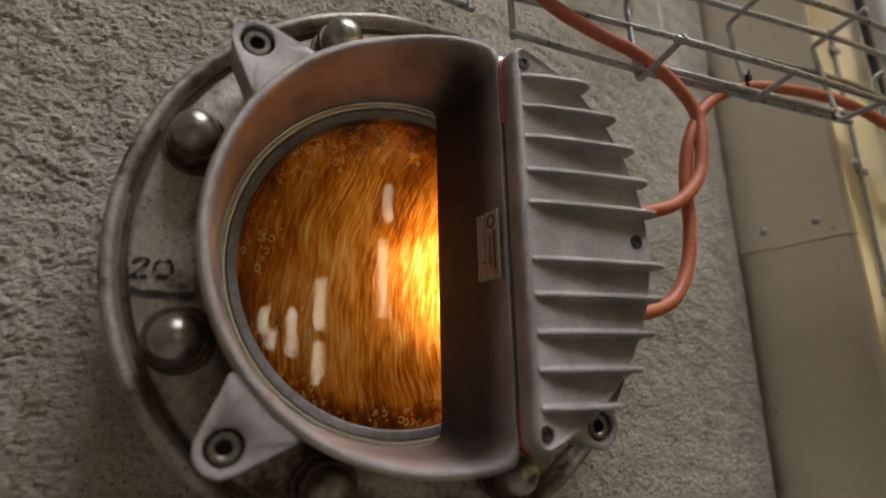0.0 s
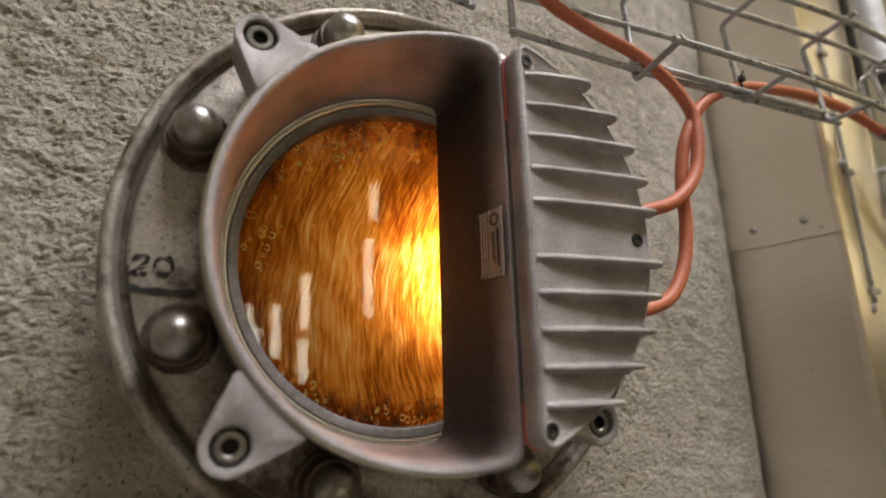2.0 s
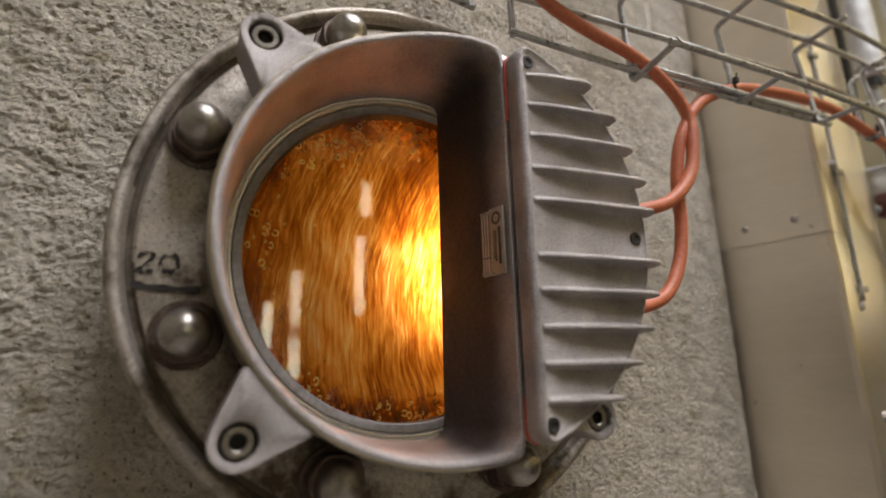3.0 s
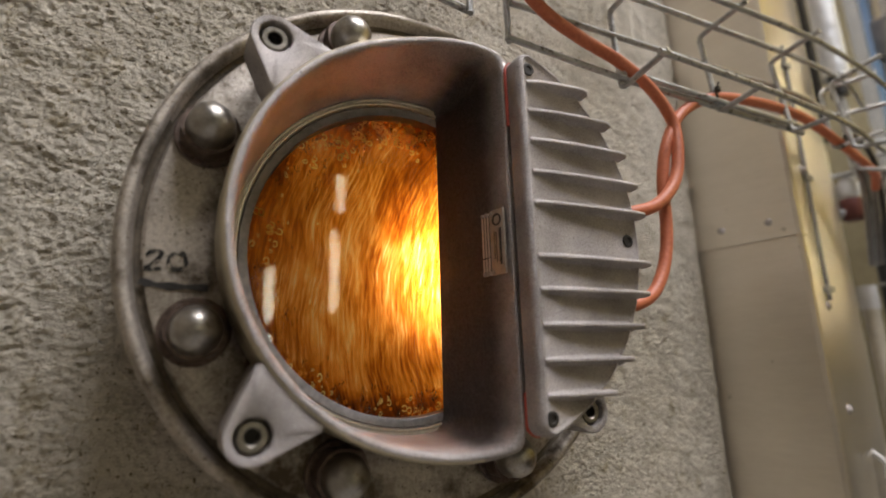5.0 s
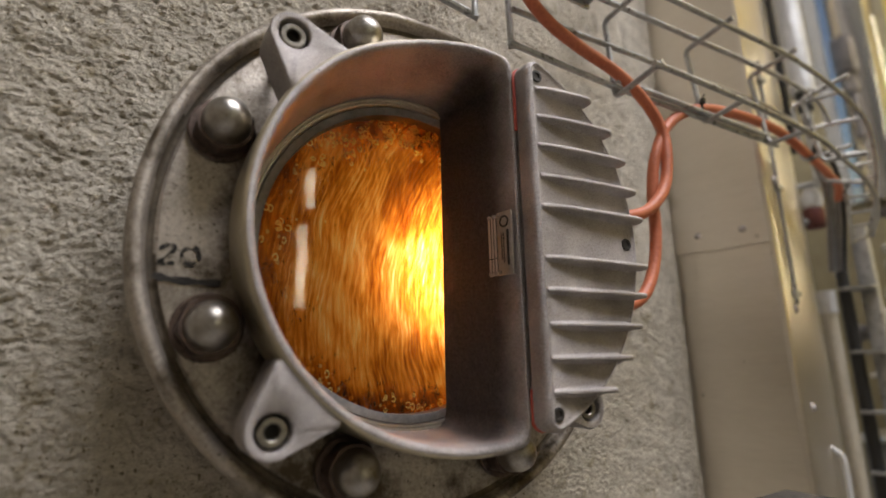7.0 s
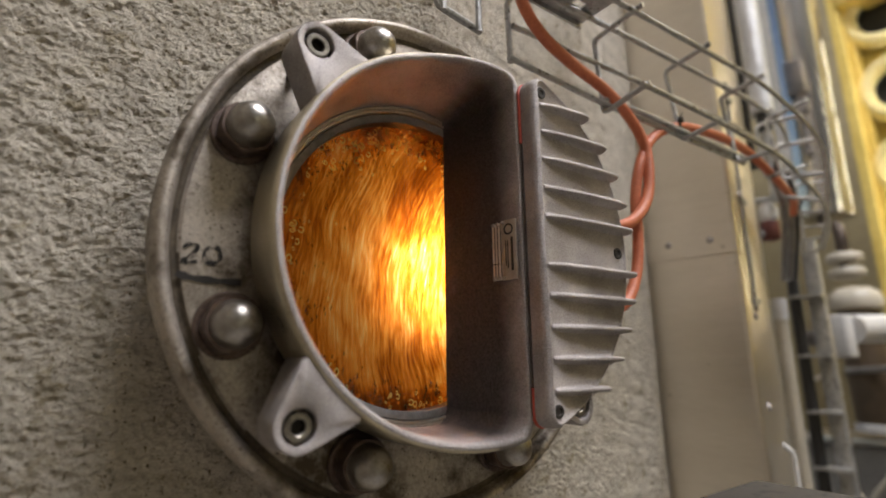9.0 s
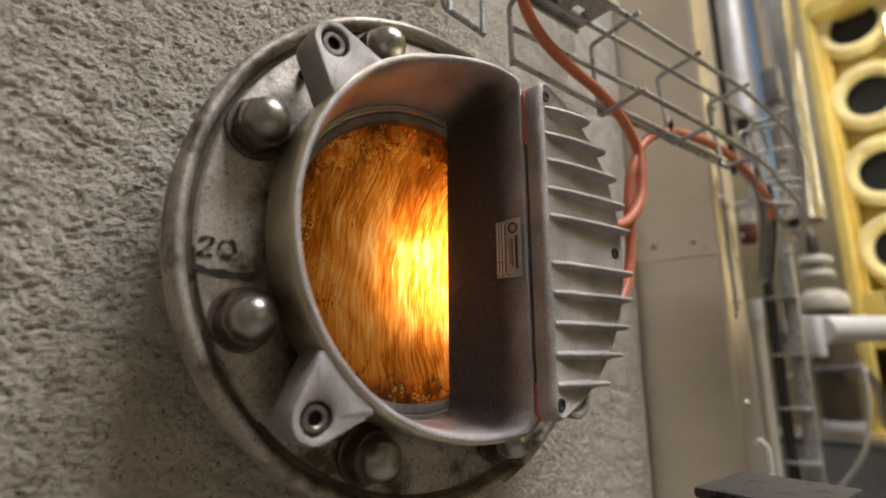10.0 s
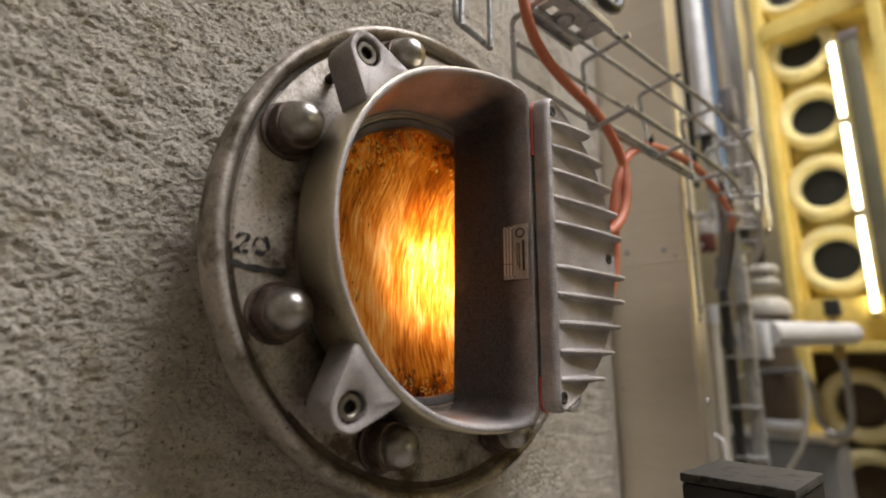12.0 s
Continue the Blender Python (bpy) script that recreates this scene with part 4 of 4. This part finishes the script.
    wire(root, bent([(0.555, 0.2085, 1.8145), (0.560, 0.2560, 1.8150), (0.566, 0.2600, 1.8860), (0.575, 0.2120, 1.8840)], 0.0075), "cross_wire")
    wire(root, bent([(0.625, 0.2240, 1.7900), (0.634, 0.2680, 1.8080), (0.640, 0.2720, 1.8800), (0.646, 0.2200, 1.8740)], 0.0075), "cross_wire")
    # pressed splice plate lying between the two upper wires
    plate = thing("splice_plate", "", "")
    plate.parent = root
    z0, z1 = 1.8900, 1.8912
    for n, (x0, x1, y0, y1) in enumerate(((0.157, 0.228, 0.2515, 0.2575), (0.157, 0.228, 0.2185, 0.2265), (0.157, 0.165, 0.2265, 0.2515), (0.175, 0.200, 0.2265, 0.2515), (0.212, 0.228, 0.2265, 0.2515), (0.165, 0.175, 0.2265, 0.2365), (0.165, 0.175, 0.2455, 0.2515), (0.200, 0.212, 0.2265, 0.2385), (0.200, 0.212, 0.2445, 0.2515))):
        part("plate_strip", box_bm(x0, x1, y0, y1, z0, z1), ZINC, plate)
    part("flange_edge", box_bm(0.157, 0.228, 0.2160, 0.2185, 1.8855, 1.8925, 0.0008), ZINC, plate)
    part("flange_edge", box_bm(0.157, 0.228, 0.2575, 0.2600, 1.8855, 1.8925, 0.0008), ZINC, plate)
    boss = bmesh.new()
    loops_to_bm([[(0.1875 + r * math.cos(a), 0.240 + r * math.sin(a), z) for a in (2 * math.pi * k / 20 for k in range(20))] for r, z in ((0.0085, 1.8899), (0.0078, 1.8880), (0.0055, 1.8874), (0.0045, 1.8885))], True, False, True, boss)
    part("boss", boss, ZINC, plate)
    return root


main_tray()


def left_tray():
    root = thing("wire_cable_tray", "cut end of a galvanised wire cable tray by the wall", "cable tray")
    wire(root, bent([(0.079, 0.2668, 1.875), (0.079, 0.268, 1.850), (0.1195, 0.268, 1.8440)], 0.006), "cross_wire", 0.0027)
    for x, z in ((0.0825, 1.8475), (0.1150, 1.843)):
        wire(root, [(x, 0.2645, z - 0.003), (x, 0.2645, z + 0.16)], "long_wire")
    return root


left_tray()

def cable_tie(x, y, z, lean):
    root = thing("cable_tie", "black plastic cable tie holding the orange cable to the tray", "cable tie", (x, y, z), "black cable ties")
    root.rotation_euler, root.scale = (0, lean, 0), (0.78, 0.78, 0.78)
    loop = [(0.0, 0.0075 * math.cos(a), 0.0075 * math.sin(a)) for a in (2 * math.pi * k / 18 for k in range(19))]
    bm = bmesh.new()
    loops_to_bm([[(dx, q[1] * k, q[2] * k) for q in loop[:-1]] for dx, k in ((-0.0016, 0.9), (-0.0016, 1.05), (0.0016, 1.05), (0.0016, 0.9), (-0.0016, 0.9))], True, False, False, bm)
    part("strap", bm, BLACK, root)
    part("head", box_bm(-0.0028, 0.0028, -0.0105, -0.0055, 0.0040, 0.0105, 0.0008), BLACK, root)
    part("tail", tube_bm([(0, -0.008, 0.010), (0.001, -0.009, 0.016)], 0.0011, 6), BLACK, root)


cable_tie(0.350, 0.2490, 1.8215, 0.1)
cable_tie(0.566, 0.2515, 1.8200, 0.1)
cable_tie(0.706, 0.2765, 1.8110, 0.3)

# ---------- the black box and the hall beyond ----------


def black_box():
    root = thing("black_box", "small black plastic box with a dusty top on a thin post", "box")
    part("case", box_bm(0.182, 0.248, 0.108, 0.170, 1.440, 1.5210, 0.0025), BLACK, root)
    part("lid", box_bm(0.1815, 0.2485, 0.1075, 0.1705, 1.5213, 1.5270, 0.0015), DUST, root, "dusty lid")
    part("post", tube_bm([(0.215, 0.14, 0.0), (0.215, 0.14, 1.441)], 0.012, 12), BLACK, root)


black_box()


def ring_port(y, z, r_out=0.116, r_in=0.067):
    root = thing("insulated_port", "dark round pipe mouth in a pale yellow insulation collar", "pipe", (1.93, y, z), "ports in the yellow rack")
    n = 40
    loops = []
    for k in range(13):
        t = math.pi * k / 12
        rm, rr = (r_out + r_in) / 2, (r_out - r_in) / 2
        r, x = rm + rr * math.cos(t), -0.035 * math.sin(t)
        loops.append([(x, r * math.cos(2 * math.pi * i / n), r * math.sin(2 * math.pi * i / n)) for i in range(n)])
    bm = loops_to_bm(loops)
    for v in bm.verts:
        v.co *= 1 + 0.02 * noise.noise(v.co * 30 + Vector((y * 9, z * 7, 0)))
    part("collar", bm, FOAM, root, "pale yellow insulation collar", 80)
    # shallow near-black cup stands in for the shade inside the pipe
    part("mouth", loops_to_bm([[(x, r * math.cos(2 * math.pi * i / n), r * math.sin(2 * math.pi * i / n)) for i in range(n)] for r, x in ((r_in * 1.02, 0.0), (r_in * 0.97, 0.026))], True, False, True), DARK, root, "pipe mouth closed by a cup painted dark for shade")
    return root


for yy, zz in ((0.366, 2.960), (0.356, 2.696), (0.347, 2.433), (0.347, 2.175), (0.344, 1.924), (0.335, 1.463), (0.331, 1.225)):
    ring_port(yy, zz)
rack = thing("yellow_rack", "yellow board rack holding the insulated pipe ends", "rack")
part("board", box_bm(1.96, 2.0, -1.2, 0.485, 0.0, 3.55), YELLOW, rack)
part("upright", box_bm(1.86, 1.96, 0.450, 0.480, 0.0, 3.55, 0.003), YELLOW, rack)
part("upright", box_bm(1.90, 1.96, 0.432, 0.4495, 1.796, 2.744, 0.003), YELLOW, rack)
part("ledge", box_bm(1.872, 1.959, -0.4, 0.449, 1.655, 1.795, 0.004), YELLOW, rack)
part("crossbar", box_bm(1.775, 1.959, -0.4, 0.449, 1.624, 1.654, 0.003), YELLOW, rack)
part("crossbar", box_bm(1.85, 1.959, -0.4, 0.449, 2.745, 2.812, 0.003), YELLOW, rack)
# lower board's brown is dark enough to hold the shade it lies in
part("lower_board", box_bm(1.945, 1.956, -1.2, 0.449, 0.0, 1.62), BROWNBOARD, rack, "dark brown lower board, its shade put into the colour")
part("post", box_bm(1.80, 1.845, 0.186, 0.230, 0.0, 2.62, 0.003), OLIVE, rack, "dark olive post")
part("post_cap", box_bm(1.796, 1.849, 0.182, 0.234, 2.6205, 2.645, 0.004), SEAL, rack)
part("post", box_bm(1.80, 1.85, 0.115, 0.150, 0.0, 4.68, 0.003), YELLOW, rack)


def tube_lamp(label, x, y, z0, z1, r, to_wall):
    """An upright tube on a batten; to_wall: how far the batten reaches back, along x or, for the back wall, y."""
    root = thing("tube_lamp", label, "lamp", (x, y, 0), "tube lamps")
    part("tube", tube_bm([(0, 0, z0 + 0.012), (0, 0, z1 - 0.012)], r, 14), TUBE, root, "glowing white tube")
    for z in (z0, z1 - 0.012):
        part("end_cap", tube_bm([(0, 0, z), (0, 0, z + 0.012)], r * 1.05, 14), WHITE, root)
    k = r + 0.003
    if to_wall > 0:
        part("batten", box_bm(k, k + to_wall, -r * 1.1, r * 1.1, z0, z1, 0.003), WHITE, root)
    else:
        part("batten", box_bm(-r * 1.1, r * 1.1, to_wall - k, -k, z0, z1, 0.003), WHITE, root)
    return root


for z0, z1 in ((2.368, 2.652), (2.054, 2.362), (1.735, 2.048)):
    tube_lamp("upright glowing fluorescent tube on the yellow rack", 1.852, 0.257, z0, z1, 0.0075, 0.09 if z0 > 1.8 else 0.01)
for x, z0, z1 in ((2.06, 3.83, 4.40), (1.98, 2.39, 3.55), (1.10, 2.22, 2.95), (1.10, 1.53, 2.09), (0.74, 1.87, 2.51), (0.395, 2.18, 2.50), (0.50, 1.99, 2.22)):
    tube_lamp("upright glowing fluorescent tube on the back wall", x, -6.53, z0, z1, 0.046, -0.022)


def lathe_z(profile, x, y, n=32, cap_start=True, cap_end=True, bm=None):
    """Turned about an upright axis; profile of (radius, z)."""
    loops = [[(x + r * math.cos(2 * math.pi * i / n), y + r * math.sin(2 * math.pi * i / n), z) for i in range(n)] for r, z in profile]
    return loops_to_bm(loops, True, cap_start, cap_end, bm)


# wide round duct, closed at its lower end, with a small sensor strapped to it
duct = thing("round_duct", "wide round sheet metal duct ending above the flanges", "duct")
part("shell", lathe_z([(0.070, 1.978), (0.0755, 1.979), (0.0765, 1.984), (0.0765, 4.7)], 1.575, 0.510, 48), DUCT, duct)
part("seam_ring", lathe_z([(0.0750, 2.020), (0.0775, 2.021), (0.0775, 2.030), (0.0750, 2.031)], 1.575, 0.510, 48), DUCT, duct)
sensor = thing("sensor_head", "grey plastic sensor head strapped to the round duct", "sensor")
part("case", box_bm(1.464, 1.503, 0.462, 0.510, 2.318, 2.425, 0.010), SEAL, sensor)
part("stem", tube_bm([(1.482, 0.482, 2.14), (1.482, 0.482, 2.319)], 0.012, 14), SEAL, sensor)
part("nut", tube_bm([(1.482, 0.482, 2.265), (1.482, 0.482, 2.300)], 0.019, 6), SEAL, sensor)
# two thick pale discs and the domed lid under the duct
stack = thing("flange_stack", "two thick pale flange discs on a brown neck", "flange")
for z in (1.788, 1.824):
    part("disc", lathe_z([(0.026, z), (0.034, z + 0.003), (0.038, z + 0.009), (0.038, z + 0.017), (0.034, z + 0.024), (0.026, z + 0.027)], 1.42, 0.432), CREAM, stack)
part("neck", tube_bm(smooth_path([(1.42, 0.432, 1.789), (1.42, 0.432, 1.86), (1.44, 0.440, 1.92), (1.53, 0.490, 1.95), (1.575, 0.510, 1.98)], 5), 0.014, 16), BROWN, stack)
filt = thing("filter_bowl", "brown filter bowl hanging below a domed pale lid", "filter")
part("lid", lathe_z([(0.050, 1.727), (0.061, 1.733), (0.064, 1.750), (0.057, 1.774), (0.038, 1.788), (0.012, 1.792)], 1.65, 0.489, 40), CREAM, filt, "domed pale lid")
part("bowl", lathe_z([(0.020, 1.403), (0.037, 1.412), (0.045, 1.440), (0.048, 1.55), (0.048, 1.7265)], 1.65, 0.489, 36), BROWNBOARD, filt, "dark brown bowl")
part("foot_ring", lathe_z([(0.042, 1.408), (0.050, 1.410), (0.050, 1.428), (0.046, 1.430)], 1.65, 0.489, 36, False, False), WHITE, filt)
# foil-wrapped pipe close behind the bend of the tray
foil = thing("foil_pipe", "upright pipe wrapped in bright crinkled foil", "pipe")
part("wrap", tube_bm([(0.805, 0.337, 2.005 + 0.09 * k) for k in range(30)], 0.0175, 24), FOIL, foil)
part("clamp", tube_bm([(0.805, 0.337, 1.975), (0.805, 0.337, 2.008)], 0.011, 16), BLACK, foil)
part("stem", tube_bm([(0.805, 0.337, 1.85), (0.805, 0.337, 1.98)], 0.007, 12), ZINC, foil)
part("bracket", tube_bm([(0.796, 0.366, 1.856), (0.805, 0.337, 1.856)], 0.004, 10), ZINC, foil)
strip = thing("black_strip", "upright black strip beside the foil pipe", "strip")
part("strip", box_bm(0.764, 0.772, 0.343, 0.352, 1.90, 4.69, 0.001), BLACK, strip)
rail = thing("cable_rail", "upright metal channel with a black cable beside the cladding", "cable rail")
part("channel", box_bm(0.904, 0.918, 0.326, 0.348, 0.0, 1.80, 0.002), ZINC, rail)
part("black_cable", tube_bm([(0.889, 0.3626, 0.0), (0.889, 0.3626, 1.70), (0.884, 0.360, 1.79)], 0.0088, 12), BLACK, rail, "black cable")
for z in (1.35, 1.43, 1.515, 1.603, 1.70):
    part("clip", box_bm(0.876, 0.906, 0.322, 0.368, z - 0.002, z + 0.003, 0.0008), ZINC, rail)
pale = thing("pale_pipe", "pale upright plastic pipe with a white end cap", "pipe")
part("run", tube_bm([(0.8755, 0.384, 0.0), (0.8755, 0.384, 1.668)], 0.0108, 16), CREAM, pale)
part("cap", tube_bm([(0.8755, 0.384, 1.664), (0.8755, 0.384, 1.700)], 0.0128, 16), WHITE, pale, "white end cap")
wp = thing("white_pipe", "white pipe crossing in front of the yellow rack", "pipe")
part("run", tube_bm([(1.125, 0.362, 1.654), (1.36, 0.328, 1.662), (1.59, 0.294, 1.671)], 0.0285, 24), WHITE, wp)
part("end_ring", tube_bm([(1.59, 0.294, 1.671), (1.612, 0.291, 1.672)], 0.0300, 24), WHITE, wp)
part("valve_body", tube_bm([(1.60, 0.322, 1.655), (1.60, 0.322, 1.722)], 0.0115, 14), VALVE, wp, "yellow-brown valve stem")
part("valve_handle", box_bm(1.585, 1.615, 0.300, 0.339, 1.718, 1.765, 0.006), BLACK, wp, "black valve handle")
jb = thing("junction_box", "white plastic junction box on the white pipe", "junction box")
part("case", box_bm(1.082, 1.126, 0.353, 0.409, 1.600, 1.681, 0.005), WHITE, jb)
part("lid", box_bm(1.076, 1.0815, 0.355, 0.407, 1.602, 1.679, 0.003), WHITE, jb)
part("gland", tube_bm([(1.10, 0.409, 1.640), (1.10, 0.430, 1.640)], 0.015, 12), SEAL, jb, "grey cable gland")
part("gland_nut", tube_bm([(1.10, 0.430, 1.640), (1.10, 0.442, 1.640)], 0.020, 6), BLACK, jb)
part("drop_pipe", tube_bm([(1.10, 0.388, 1.0), (1.10, 0.390, 1.600)], 0.0065, 12), SHEET, jb)
part("side_arm", tube_bm([(1.10, 0.390, 1.575), (1.10, 0.425, 1.560)], 0.004, 10), SHEET, jb)
hose = thing("bent_hose", "thin bright bent hose hanging in a loop from the valve", "hose")
HOSE = [(0.525, 1.566), (0.461, 1.570), (0.415, 1.569), (0.395, 1.541), (0.388, 1.497), (0.387, 1.448), (0.371, 1.413), (0.344, 1.405), (0.320, 1.424), (0.312, 1.473), (0.312, 1.567), (0.318, 1.616), (0.321, 1.660)]
part("bend", tube_bm(smooth_path([(1.60, y, z) for y, z in HOSE], 6), 0.0085, 12), POLISHED, hose)
part("coupling", tube_bm([(1.60, 0.317, 1.600), (1.60, 0.320, 1.640)], 0.0125, 6), VALVE, hose)
clear = thing("pale_hose", "pale thin plastic hose curving down past the filter bowl", "hose")
part("run", tube_bm(smooth_path([(1.30, 0.350, 1.60), (1.30, 0.344, 1.57), (1.30, 0.341, 1.532), (1.30, 0.348, 1.469), (1.30, 0.364, 1.405), (1.30, 0.390, 1.360), (1.30, 0.43, 1.30), (1.30, 0.46, 1.20), (1.30, 0.46, 0.0)], 5), 0.0045, 12), CREAM, clear)
# added box that fills in the plain grey background below the bowl
tank = thing("grey_filler_box", "grey box added for the grey background below the filter bowl", "tank")
part("body", box_bm(1.62, 1.79, 0.36, 0.66, 0.0, 1.375, 0.012), DULL, tank)
part("edge", box_bm(1.612, 1.798, 0.352, 0.668, 1.3755, 1.392, 0.004), SHEET, tank)
post = thing("yellow_post", "yellow upright post behind the filter bowl", "post")
part("body", box_bm(1.74, 1.77, 0.418, 0.444, 1.392, 1.70, 0.003), YELLOW, post)
part("base", box_bm(1.73, 1.78, 0.408, 0.454, 1.3925, 1.400, 0.001), YELLOW, post)
knob = thing("brown_valve", "brown valve knob with a white cap on the cladding", "valve")
part("stem", tube_bm([(0.796, 0.366, 1.800), (0.813, 0.3555, 1.800)], 0.006, 10), ZINC, knob)
part("knob", lathe_z([(0.011, 1.789), (0.014, 1.793), (0.0145, 1.816), (0.013, 1.821)], 0.8127, 0.3553, 20), MAROON, knob)
part("cap", lathe_z([(0.012, 1.8215), (0.0145, 1.826), (0.0140, 1.844), (0.008, 1.853)], 0.8127, 0.3553, 20), WHITE, knob)
bundle = thing("cable_bundle", "bundle of grey and black cables turning down with the tray", "cables")
for dx, dy, dz, mat in ((0.0, 0.0, 0.0, SEAL), (0.006, 0.008, 0.007, ZINC), (-0.004, 0.010, 0.012, SEAL), (0.008, -0.004, 0.014, BLACK)):
    part("cable", tube_bm(smooth_path([(0.60 + dx, 0.264 + dy, 1.830 + dz), (0.66 + dx, 0.274 + dy, 1.832 + dz), (0.712 + dx, 0.286 + dy, 1.818 + dz / 2), (0.752 + dx, 0.303 + dy, 1.785), (0.80 + dx, 0.326 + dy, 1.755), (0.856 + dx, 0.352 + dy, 1.728)], 5), 0.0030, 8), mat, bundle)
dark_hose = thing("black_hose", "black corrugated hose hanging behind the cable tray", "hose")
part("run", tube_bm(smooth_path([(0.300, 0.285, 4.69), (0.300, 0.285, 2.30), (0.302, 0.280, 2.07), (0.314, 0.275, 2.008), (0.338, 0.272, 1.998), (0.362, 0.272, 2.020), (0.374, 0.276, 2.09), (0.376, 0.285, 2.30), (0.376, 0.285, 4.69)], 7), 0.0065, 12), BLACK, dark_hose)
rod = thing("thin_conduit", "thin steel conduit clipped on the metal cladding", "conduit")
part("tube", tube_bm(smooth_path([(0.566, 0.2890, 1.96), (0.563, 0.2880, 1.806), (0.562, 0.2878, 1.774), (0.560, 0.2870, 1.656)], 5), 0.0022, 8), ZINC, rod)
for z in (1.93, 1.79, 1.665):
    part("clip", box_bm(0.556, 0.571, 0.2850, 0.2930, z, z + 0.006, 0.0008), ZINC, rod)
grip = thing("pull_handle", "pale bent handle on the metal cladding", "handle")
part("bow", tube_bm(bent([(0.650, 0.3180, 1.405), (0.655, 0.3075, 1.414), (0.655, 0.3075, 1.484), (0.650, 0.3180, 1.494)], 0.008), 0.0032, 10), WHITE, grip)
